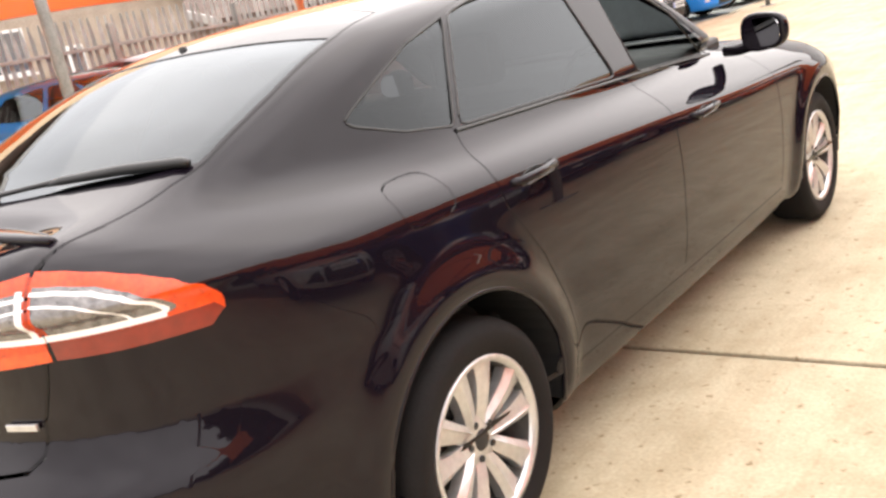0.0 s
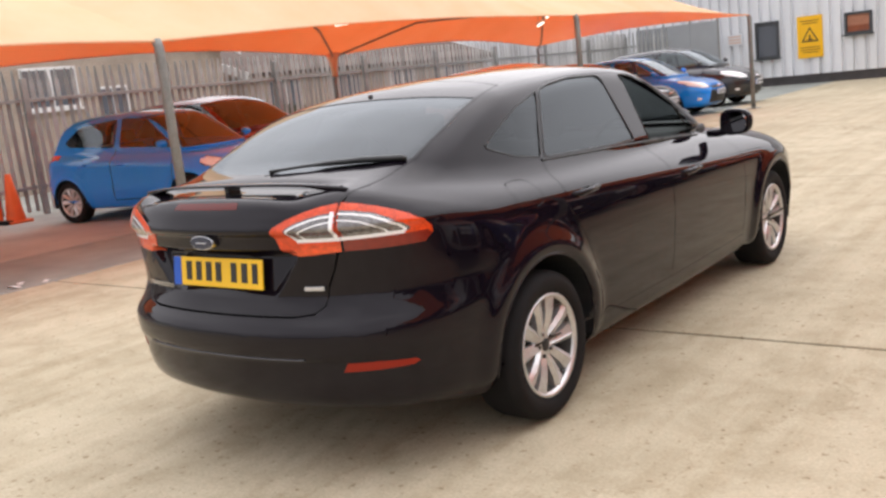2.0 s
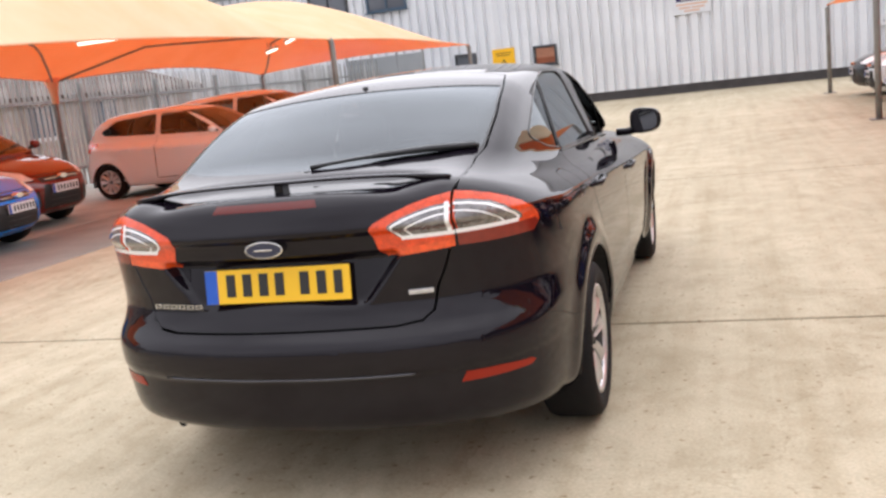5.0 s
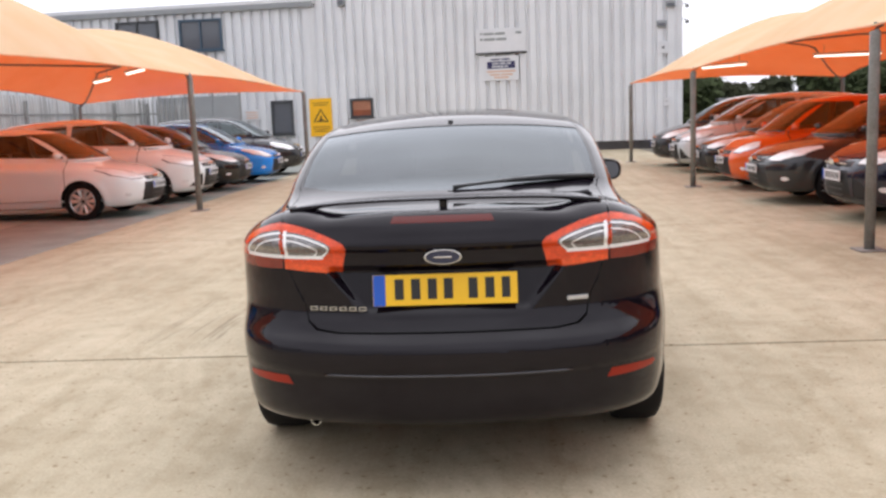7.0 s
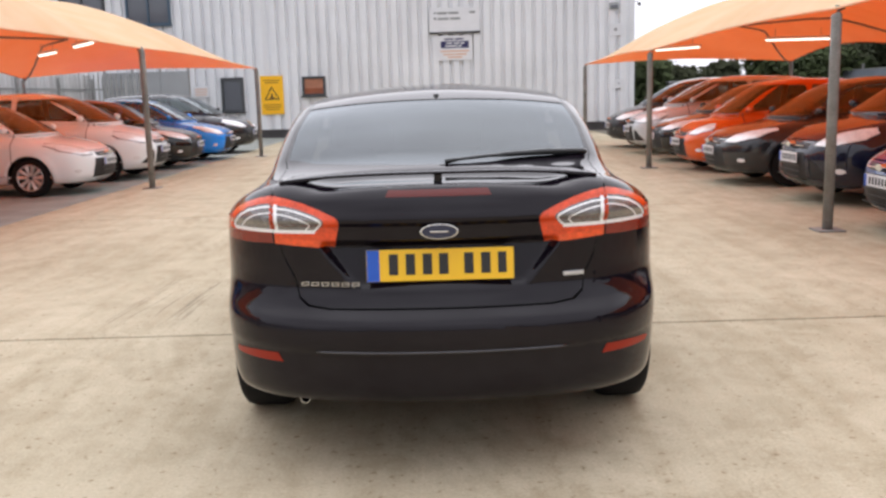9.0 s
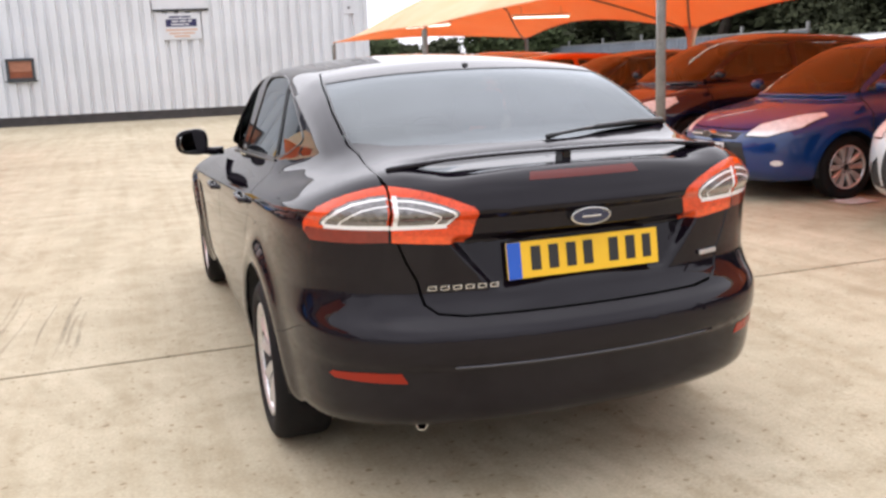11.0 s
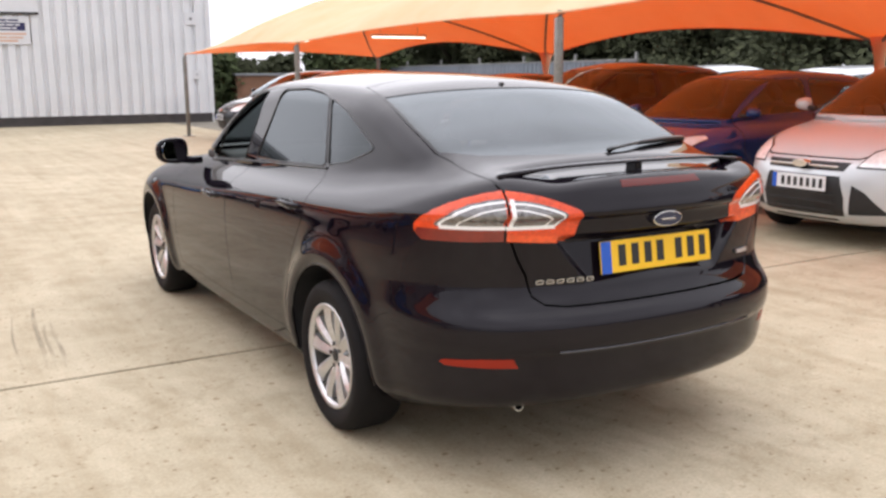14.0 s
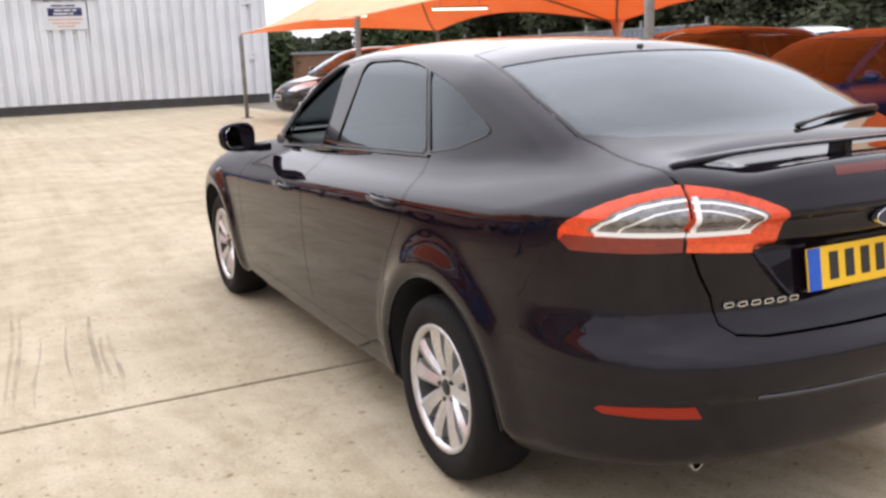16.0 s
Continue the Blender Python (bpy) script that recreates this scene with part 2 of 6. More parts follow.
def body_field(c):
    """The signed field of a car body from its profile curves. The nose points along +y."""
    e = 0.01

    def slope(f, u):
        return np.sqrt(1 + ((f(u + e) - f(u - e)) / (2 * e)) ** 2)

    def field(p):
        ax, y, z = np.abs(p[..., 0]), p[..., 1], p[..., 2]
        w = c["width"](y)
        zc = c["shoulder"](y)
        soft_ = c.get("crease", 0.02)
        over = soft_ * np.logaddexp(0, (z - zc) / soft_)
        low = np.maximum(0.5 - z, 0)
        w = w - c["lean"] * over - c.get("tuck", 0.9) * low**2 - 0.02 * np.maximum(zc - z, 0) - c.get("barrel", 0.0) * np.maximum(z - 0.64, 0) ** 2
        for yw in c["axles"]:
            r = np.hypot(y - yw, z - c["hub"])
            w = w + c["flare"] * np.exp(-(((r - c["arch"] - 0.03) / 0.06) ** 2)) * step(z, 0.1, 0.3)
        side = (ax - w) / np.sqrt(1 + (c["lean"] * step(z - zc, -0.05, 0.05)) ** 2)
        dip = c["dip"](ax, y) if "dip" in c else 0.0
        top = (z - c["deck"](y) + 0.06 * ax**2 + dip) / slope(c["deck"], y)
        ra, rb = c["rear_round"]
        rear = (c["rear"](z) + ra * ax**2.2 + rb * ax**8 - y) / np.sqrt(1 + (2.2 * ra * ax**1.2 + 8 * rb * ax**7) ** 2)
        if "recess" in c:
            rear = rear + c["recess"](ax, z)
        fa, fb = c["front_round"]
        front = (y - c["front"](z) + fa * ax**2.2 + fb * ax**8) / np.sqrt(1 + (2.2 * fa * ax**1.2 + 8 * fb * ax**7) ** 2)
        floor = c["floor"] - z
        d = smax(side, top, 0.10)
        d = smax(d, rear, c.get("corner", 0.08))
        d = smax(d, front, 0.10)
        d = smax(d, floor, 0.06)
        gs = (ax - (c["belt_x"] - c["tumble"] * (z - c["belt_z"])) * c["taper"](y)) / 1.06
        gt = (z - c["roof"](y) + c["crown"] * (ax / 0.55) ** 2) / slope(c["roof"], y)
        g = smax(smax(gs, gt, c.get("edge", 0.11)), c["belt_z"] - 0.06 - z, 0.05)
        return smin(d, g, c.get("blend", 0.05))

    return field


def gradient(field, p, e=0.004):
    g = np.stack([field(p + np.eye(3)[i] * e) - field(p - np.eye(3)[i] * e) for i in range(3)], -1)
    return g / np.maximum(np.linalg.norm(g, axis=-1, keepdims=True), 1e-9)


def skin(field, lo, hi, s):
    """The zero surface of a field as a quad mesh: (points, quads)."""
    lo, hi = np.array(lo, float), np.array(hi, float)
    n = np.ceil((hi - lo) / s).astype(int) + 1
    axes = [lo[i] + s * np.arange(n[i]) for i in range(3)]
    grid = np.stack(np.meshgrid(*axes, indexing="ij"), -1)
    v = field(grid)
    inside = v < 0
    corner = [(i, j, k) for i in (0, 1) for j in (0, 1) for k in (0, 1)]

    def sub(a, o):
        return a[o[0]:n[0] - 1 + o[0], o[1]:n[1] - 1 + o[1], o[2]:n[2] - 1 + o[2]]

    total, count = np.zeros((*(n - 1), 3)), np.zeros(n - 1)
    for a in corner:
        for d in range(3):
            if a[d]:
                continue
            b = tuple(a[q] + (q == d) for q in range(3))
            va, vb = sub(v, a), sub(v, b)
            cross = (va < 0) != (vb < 0)
            t = np.where(cross, va / np.where(cross, va - vb, 1), 0)
            off = np.array(a, float) + t[..., None] * np.eye(3)[d]
            total += np.where(cross[..., None], off, 0)
            count += cross
    cells = np.argwhere(count > 0)
    index = -np.ones(n - 1, int)
    index[tuple(cells.T)] = np.arange(len(cells))
    pts = lo + s * (cells + total[tuple(cells.T)] / count[tuple(cells.T)][:, None])
    for _ in range(4):
        e = 0.004
        g = np.stack([(field(pts + np.eye(3)[i] * e) - field(pts - np.eye(3)[i] * e)) / (2 * e) for i in range(3)], -1)
        pts = pts - np.clip(field(pts) / np.maximum((g**2).sum(-1), 0.05), -0.4 * s, 0.4 * s)[:, None] * g
    quads = []
    for d in range(3):
        a, b = [(1, 2), (2, 0), (0, 1)][d]
        sl = [slice(1, n[q] - 1) for q in range(3)]
        sl[d] = slice(0, n[d] - 1)
        v0 = inside[tuple(sl)]
        s2 = list(sl)
        s2[d] = slice(1, n[d])
        v1 = inside[tuple(s2)]
        at = np.argwhere(v0 != v1)
        flip = v0[tuple(at.T)]
        base = at + np.array([0 if q == d else 1 for q in range(3)])
        ea, eb = np.eye(3, dtype=int)[a], np.eye(3, dtype=int)[b]
        q = np.stack([index[tuple((base - o).T)] for o in (ea * 0, ea, ea + eb, eb)], 1)
        quads.append(np.where(flip[:, None], q[:, ::1], q[:, ::-1]))
    return pts, np.concatenate(quads)


def rounded(poly, r, sharp=()):
    """The polygon with its real corners rounded to about a radius; those numbered in sharp stay."""
    out = []
    for i, p in enumerate(poly):
        p, a, b = Vector(p), Vector(poly[i - 1]), Vector(poly[(i + 1) % len(poly)])
        da, db = a - p, b - p
        if i in sharp or da.angle(db) > radians(155):
            out.append(tuple(p))
            continue
        qa, qb = p + da.normalized() * min(r, da.length * 0.4), p + db.normalized() * min(r, db.length * 0.4)
        out += [tuple(qa), tuple(qa * 0.25 + p * 0.5 + qb * 0.25), tuple(qb)]
    return out


def in_poly(poly, u, v):
    hit = False
    for i in range(len(poly)):
        (a, b), (c, d) = poly[i], poly[i - 1]
        if (b > v) != (d > v) and u < (c - a) * (v - b) / (d - b) + a:
            hit = not hit
    return hit


def cut(bm, poly, view, keep):
    """Cuts a polygon, drawn along x (view 'yz'), y ('xz') or z ('xy'), into the faces for which keep(centre) holds; returns the faces inside."""
    i, j = {"yz": (1, 2), "xz": (0, 2), "xy": (0, 1)}[view]
    us, vs = [p[0] for p in poly], [p[1] for p in poly]
    m = 0.06
    box_ = (min(us) - m, max(us) + m, min(vs) - m, max(vs) + m)
    faces = []
    for f in bm.faces:
        q = f.calc_center_bounds()
        if box_[0] < q[i] < box_[1] and box_[2] < q[j] < box_[3] and keep(q):
            faces.append(f)
    live = set(faces)
    for k in range(len(poly)):
        a, b = poly[k], poly[k - 1]
        no = Vector((0, 0, 0))
        no[i], no[j] = b[1] - a[1], a[0] - b[0]
        if no.length < 1e-9:
            continue
        co = Vector((0, 0, 0))
        co[i], co[j] = a
        lo_u, hi_u = min(a[0], b[0]) - 0.045, max(a[0], b[0]) + 0.045
        lo_v, hi_v = min(a[1], b[1]) - 0.045, max(a[1], b[1]) + 0.045
        local = [f for f in live if f.is_valid]
        local = [f for f in local if any(lo_u < v.co[i] < hi_u and lo_v < v.co[j] < hi_v for v in f.verts)]
        geom = list({e for f in local for e in f.edges}) + list({v for f in local for v in f.verts}) + local
        r = bmesh.ops.bisect_plane(bm, geom=geom, plane_co=co, plane_no=no.normalized(), dist=1e-5)
        live |= {g for g in r["geom"] if isinstance(g, bmesh.types.BMFace)}
    out = []
    for f in live:
        if f.is_valid:
            q = f.calc_center_median()
            if keep(q) and in_poly(poly, q[i], q[j]):
                out.append(f)
    return out


def lift(bm, faces, name, material, parent, field=None, raise_by=0.0, thick=0.0, label=""):
    """Takes faces out of a body mesh as a part of their own, with the body's own normals."""
    if not faces:
        return None
    faces = [f for f in faces if f.is_valid]
    seen = {}
    for f in faces:
        for v in f.verts:
            seen.setdefault(v, len(seen))
    pts = np.array([v.co[:] for v in seen])
    polys = [[seen[v] for v in f.verts] for f in faces]
    bmesh.ops.delete(bm, geom=faces, context="FACES")
    return patch(pts, polys, name, material, parent, field, raise_by, thick, label)


def patch(pts, polys, name, material, parent, field=None, raise_by=0.0, thick=0.0, label=""):
    nor = gradient(field, pts) if field is not None else None
    if raise_by and nor is not None:
        pts = pts + nor * raise_by
    if thick and nor is not None:
        n0 = len(pts)
        use = {}
        for p in polys:
            for a, b in zip(p, p[1:] + p[:1]):
                use[(a, b)] = 1
        rim = [(a, b) for a, b in use if (b, a) not in use]
        polys = polys + [[b, a, a + n0, b + n0] for a, b in rim]
        pts = np.concatenate([pts, pts - nor * thick])
        nor = np.concatenate([nor, nor])
    me = bpy.data.meshes.new(name)
    me.from_pydata(pts.tolist(), [], polys)
    me.shade_smooth()
    if nor is not None:
        me.normals_split_custom_set_from_vertices(nor.tolist())
    me.materials.append(material)
    return part(name, me, material, parent, label)


def strip(a, b, w):
    """A thin quad round the line a-b."""
    d = np.array(b, float) - np.array(a, float)
    d /= np.linalg.norm(d)
    n = np.array([-d[1], d[0]]) * w / 2
    a, b = np.array(a) - d * w / 2, np.array(b) + d * w / 2
    return [tuple(a + n), tuple(b + n), tuple(b - n), tuple(a - n)]


def groove(bm, line, view, keep, w=0.006):
    """Cuts a panel gap along a line and drops the faces in it."""
    for a, b in zip(line, line[1:]):
        faces = cut(bm, strip(a, b, w), view, keep)
        bmesh.ops.delete(bm, geom=faces, context="FACES")


def islands(bm):
    left, out = set(bm.faces), []
    while left:
        f = left.pop()
        todo, group = [f], [f]
        while todo:
            g = todo.pop()
            for e in g.edges:
                for h in e.link_faces:
                    if h in left:
                        left.discard(h)
                        todo.append(h)
                        group.append(h)
        out.append(group)
    return out


def circle(cx, cy, r, n=32, a0=0.0, a1=2 * math.pi):
    return [(cx + r * math.cos(a0 + (a1 - a0) * k / n), cy + r * math.sin(a0 + (a1 - a0) * k / n)) for k in range(n)]


def mirror_keep(s, test=lambda q: True):
    return lambda q: q[0] * s > 0 and test(q)


def make_wheel(parent, at, outer, rim_r=0.213, tyre_r=0.310, width=0.215, spokes=10, alloy=None, hub_x=0.0):
    """A wheel at a place; outer is +1 or -1, the side its face looks to."""
    alloy = alloy or M_ALLOY
    w = thing("wheel", "", "")
    w.parent = parent
    w.matrix_basis = Matrix.Translation(at) @ (Matrix() if outer > 0 else Matrix.Rotation(math.pi, 4, "Z"))
    h = width / 2
    prof = [(rim_r, -h * 0.85), (rim_r + 0.02, -h * 0.98), (tyre_r - 0.03, -h), (tyre_r - 0.008, -h * 0.86), (tyre_r, -h * 0.6), (tyre_r, h * 0.6), (tyre_r - 0.008, h * 0.86), (tyre_r - 0.03, h), (rim_r + 0.055, h * 1.03), (rim_r + 0.02, h * 0.98), (rim_r, h * 0.85)]
    part("tyre", lathe(prof, 56), M_RUBBER, w, smooth=True)
    lip = [(rim_r + 0.004, h * 0.86), (rim_r + 0.004, h * 0.93), (rim_r - 0.008, h * 0.93), (rim_r - 0.016, h * 0.78)]
    part("rim", lathe(lip, 56), alloy, w, smooth=True)
    part("barrel", lathe([(rim_r - 0.016, h * 0.78), (rim_r - 0.03, -h * 0.8)], 56), M_BARREL, w, smooth=True)
    part("brake_disc", lathe([(0.0, -0.02), (0.14, -0.02), (0.14, -0.03), (0.0, -0.03)], 32), M_BARREL, w)
    for k in range(spokes):
        bm = bmesh.new()
        r0, r1 = 0.035, rim_r - 0.006
        f0, f1 = h * 0.66, h * 0.84
        rows = []
        pair = 1 if k % 2 else -1
        for t in (0.0, 0.3, 0.6, 0.85, 0.96, 1.0):
            r = r0 + (r1 - r0) * t
            wd = 0.019 + 0.015 * t + (0.012 * (t - 0.8) / 0.2 if t > 0.8 else 0)
            mid_y = pair * (0.015 + 0.043 * t)
            x = f0 + (f1 - f0) * t + 0.010 * math.sin(math.pi * t)
            ridge = pair * wd * 0.30
            rows.append([bm.verts.new(p) for p in ((x - 0.045, mid_y - wd, r), (x - 0.013, mid_y - wd, r), (x - 0.004, mid_y + ridge - wd * 0.22, r), (x, mid_y + ridge, r), (x - 0.013, mid_y + wd, r), (x - 0.045, mid_y + wd, r))])
        for a, b in zip(rows, rows[1:]):
            for q in range(5):
                bm.faces.new((a[q], a[q + 1], b[q + 1], b[q]))
        bmesh.ops.recalc_face_normals(bm, faces=bm.faces)
        bmesh.ops.rotate(bm, verts=bm.verts, cent=(0, 0, 0), matrix=Matrix.Rotation(2 * math.pi * (k // 2) / (spokes / 2), 3, "X"))
        part("spoke", bm, alloy, w)
    part("hub", lathe([(0.0, h * 0.66), (0.03, h * 0.66), (0.060, h * 0.63), (0.074, h * 0.56), (0.076, h * 0.2)], 32), alloy, w, smooth=True)
    part("centre_cap", lathe([(0.0, h * 0.70), (0.026, h * 0.69), (0.03, h * 0.64)], 24), M_PLASTIC, w, smooth=True)
    for k in range(5):
        a = 2 * math.pi * (k + 0.5) / 5
        part("wheel_nut", lathe_at(0.009, h * 0.6, h * 0.7, (0.048 * math.cos(a), 0.048 * math.sin(a))), M_PLASTIC, w)
    return w


def lathe_at(r, x0, x1, yz, n=8):
    bm = lathe([(0, x1), (r, x1), (r, x0)], n)
    bmesh.ops.translate(bm, verts=bm.verts, vec=(0, yz[0], yz[1]))
    return bm


# ---- ground and buildings ----
def ground_material():
    m = bpy.data.materials.new("worn_concrete")
    m.use_nodes = True
    n, l = m.node_tree.nodes, m.node_tree.links
    b = n["Principled BSDF"]
    b.inputs["Roughness"].default_value = 0.85
    b.inputs["Specular IOR Level"].default_value = 0.22
    tc = n.new("ShaderNodeTexCoord")

    def noise_at(scale, detail, rough=0.6, warp=0.0):
        t = n.new("ShaderNodeTexNoise")
        t.inputs["Scale"].default_value, t.inputs["Detail"].default_value, t.inputs["Roughness"].default_value, t.inputs["Distortion"].default_value = scale, detail, rough, warp
        l.new(tc.outputs["Object"], t.inputs["Vector"])
        return t

    def ramp(src, p0, c0, p1, c1):
        r = n.new("ShaderNodeValToRGB")
        r.color_ramp.elements[0].position, r.color_ramp.elements[0].color = p0, (*c0, 1)
        r.color_ramp.elements[1].position, r.color_ramp.elements[1].color = p1, (*c1, 1)
        l.new(src, r.inputs[0])
        return r.outputs[0]

    def times(a, c):
        mx = n.new("ShaderNodeMix")
        mx.data_type, mx.blend_type = "RGBA", "MULTIPLY"
        mx.inputs["Factor"].default_value = 1.0
        l.new(a, mx.inputs[6])
        l.new(c, mx.inputs[7])
        return mx.outputs[2]

    stain, mid, blot, grit, speck = noise_at(0.35, 5), noise_at(2.6, 8, 0.72, 0.4), noise_at(7.0, 3, 0.5), noise_at(75, 3), noise_at(28, 2, 0.4)
    col = ramp(stain.outputs["Fac"], 0.32, (0.396, 0.343, 0.243), 0.68, (0.495, 0.437, 0.323))
    col = times(col, ramp(mid.outputs["Fac"], 0.30, (0.80, 0.775, 0.73), 0.58, (1.04, 1.035, 1.03)))
    col = times(col, ramp(blot.outputs["Fac"], 0.26, (0.94, 0.93, 0.915), 0.50, (1, 1, 1)))
    col = times(col, ramp(speck.outputs["Fac"], 0.265, (0.60, 0.55, 0.48), 0.35, (1, 1, 1)))
    col = times(col, ramp(grit.outputs["Fac"], 0.30, (0.86, 0.86, 0.86), 0.70, (1.10, 1.10, 1.10)))
    # tyre and broom drags
    for turn, k in ((0.35, 0.95), (-0.9, 0.96)):
        mp = n.new("ShaderNodeMapping")
        mp.inputs["Rotation"].default_value = (0, 0, turn)
        mp.inputs["Scale"].default_value = (5.0, 0.22, 1)
        l.new(tc.outputs["Object"], mp.inputs["Vector"])
        drag = noise_at(1.0, 4, 0.65)
        l.new(mp.outputs[0], drag.inputs["Vector"])
        col = times(col, ramp(drag.outputs["Fac"], 0.36, (k, k * 0.985, k * 0.96), 0.56, (1.03, 1.03, 1.03)))
    # patches of brushed ridges
    mp = n.new("ShaderNodeMapping")
    mp.inputs["Rotation"].default_value = (0, 0, -0.35)
    l.new(tc.outputs["Object"], mp.inputs["Vector"])
    wv = n.new("ShaderNodeTexWave")
    wv.inputs["Scale"].default_value, wv.inputs["Distortion"].default_value, wv.inputs["Detail"].default_value = 2.4, 2.5, 3
    l.new(mp.outputs[0], wv.inputs["Vector"])
    where = noise_at(0.55, 2)
    both = n.new("ShaderNodeMath")
    both.operation = "MULTIPLY"
    spot = n.new("ShaderNodeMapRange")
    spot.inputs["From Min"].default_value, spot.inputs["From Max"].default_value = 0.54, 0.66
    l.new(where.outputs["Fac"], spot.inputs["Value"])
    l.new(spot.outputs[0], both.inputs[0])
    l.new(wv.outputs["Fac"], both.inputs[1])
    col = times(col, ramp(both.outputs[0], 0.35, (1, 1, 1), 0.95, (0.925, 0.915, 0.90)))
    # fine cracks
    vo = n.new("ShaderNodeTexVoronoi")
    vo.feature = "DISTANCE_TO_EDGE"
    vo.inputs["Scale"].default_value = 0.33
    wob = n.new("ShaderNodeVectorMath")
    wob.operation = "ADD"
    sc = n.new("ShaderNodeVectorMath")
    sc.operation = "SCALE"
    sc.inputs["Scale"].default_value = 0.55
    l.new(mid.outputs["Color"], sc.inputs[0])
    l.new(tc.outputs["Object"], wob.inputs[0])
    l.new(sc.outputs[0], wob.inputs[1])
    l.new(wob.outputs[0], vo.inputs["Vector"])
    col = times(col, ramp(vo.outputs["Distance"], 0.0, (0.84, 0.82, 0.79), 0.0035, (1, 1, 1)))
    l.new(col, b.inputs["Base Color"])
    bn = n.new("ShaderNodeBump")
    bn.inputs["Strength"].default_value, bn.inputs["Distance"].default_value = 0.3, 0.006
    ad = n.new("ShaderNodeMath")
    ad.operation = "ADD"
    l.new(mid.outputs["Fac"], ad.inputs[0])
    l.new(grit.outputs["Fac"], ad.inputs[1])
    l.new(ad.outputs[0], bn.inputs["Height"])
    l.new(bn.outputs[0], b.inputs["Normal"])
    return m


M_GROUND = ground_material()
M_JOINT = mat("joint_dirt", (0.055, 0.046, 0.034), 0.95, vary=0.3, scale=8)
M_CLAD = mat("pale_metal_cladding", (0.74, 0.755, 0.775), 0.5, vary=0.09, scale=0.7)
M_PLINTH = mat("dark_brick_plinth", (0.06, 0.055, 0.055), 0.8, vary=0.3, scale=4)


# darker ground colour that holds the shade under the canopy at +x
M_SHADESTRIP = mat("dark_shade_ground", (0.21, 0.19, 0.155), 0.9, vary=0.28, scale=1.1, bump=0.5, bump_scale=120, spec=0.2)


# base colour lightened and cooled to offset the canopy's orange light
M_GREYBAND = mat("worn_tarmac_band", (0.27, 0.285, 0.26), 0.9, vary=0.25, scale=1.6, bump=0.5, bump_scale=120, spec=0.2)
M_OLDSLAB = mat("old_grey_concrete", (0.375, 0.385, 0.345), 0.9, vary=0.22, scale=1.3, bump=0.4, bump_scale=90, spec=0.2)


def slab(name, x0, x1, y0, y1, parent, material):
    bm = box(((x0 + x1) / 2, (y0 + y1) / 2, -0.06), (x1 - x0 - 0.028, y1 - y0 - 0.028, 0.12), 0.007)
    return part(name, bm, material, parent)


ground = solo("ground", box((0, 20, -0.11), (400, 400, 0.2)), M_JOINT, "dirt and tarmac under and beyond the yard", "ground", kind="structure")
ground.location.z = -0.005
yard = thing("pavement", "worn pale concrete yard cast in large slabs", "pavement", kind="structure")
ys = [-21.5, -15.9, -10.2, -4.5, 1.24, 6.9, 12.98, 18.8, 24.6, 30.6]
for y0, y1 in zip(ys, ys[1:]):
    slab("concrete_slab", -5.2, 5.3, y0, y1, yard, M_GROUND)
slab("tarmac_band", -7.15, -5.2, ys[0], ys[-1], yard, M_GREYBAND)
slab("old_concrete_strip", -30, -7.15, ys[0], ys[-1], yard, M_OLDSLAB)
# the canopy's shade on this side, painted as a darker strip
slab("shade_strip", 5.3, 30, ys[0], ys[-1], yard, M_SHADESTRIP)

# main building: pale ribbed cladding on a dark plinth, low wing at its side
B0, B1 = Vector((-6.0, 29.0, 0)), Vector((6.75, 28.0, 0))
ALONG = (B1 - B0).normalized()
OUT = Vector((ALONG.y, -ALONG.x, 0))


def ribbed(a, b, z0, z1, out, pitch=0.36, depth=0.105):
    """A wall of trapezoid ribs from a to b."""
    n = int((b - a).length / pitch)
    d = (b - a).normalized()
    prof = []
    for k in range(n):
        s = k * pitch
        prof += [(s, 0), (s + pitch * 0.30, 0), (s + pitch * 0.36, depth), (s + pitch * 0.94, depth)]
    prof.append(((b - a).length, 0))
    verts, faces = [], []
    for s, o in prof:
        for z in (z0, z1):
            verts.append(tuple(a + d * s + out * o + Vector((0, 0, z))))
    for k in range(len(prof) - 1):
        faces.append((2 * k, 2 * k + 2, 2 * k + 3, 2 * k + 1))
    me = bpy.data.meshes.new("cladding")
    me.from_pydata(verts, [], faces)
    return me


def rot_to(d):
    return Matrix.Rotation(math.atan2(d.y, d.x), 4, "Z")


RB = rot_to(ALONG)
HALL_H, WING_H = 7.2, 5.55
hall = thing("building", "pale grey corrugated metal warehouse on a dark base", "building", kind="structure")
LEFT_END = B0 - ALONG * 0.0
part("cladding", ribbed(LEFT_END, B1, 0.30, HALL_H, OUT), M_CLAD, hall)
part("plinth", box(LEFT_END.lerp(B1, 0.5) - OUT * 0.06 + Vector((0, 0, 0.15)), ((B1 - LEFT_END).length, 0.22, 0.3), 0.01, RB), M_PLINTH, hall)
back = -OUT * 18
part("side_wall", ribbed(B1, B1 + back, 0.0, HALL_H, ALONG), M_CLAD, hall)
part("corner_flashing", box(B1 + Vector((0, 0, HALL_H / 2 + 0.15)) + OUT * 0.01, (0.16, 0.16, HALL_H - 0.3), 0.01, RB), M_CLAD, hall)
part("roof", box(LEFT_END.lerp(B1, 0.5) - OUT * 9 + Vector((0, 0, HALL_H + 0.1)), ((B1 - LEFT_END).length + 0.3, 18.4, 0.25), 0.02, RB), M_CLAD, hall)
wing = thing("building", "lower pale clad office wing with a flat roof edge", "building", kind="structure")
W0 = B0 - ALONG * 16
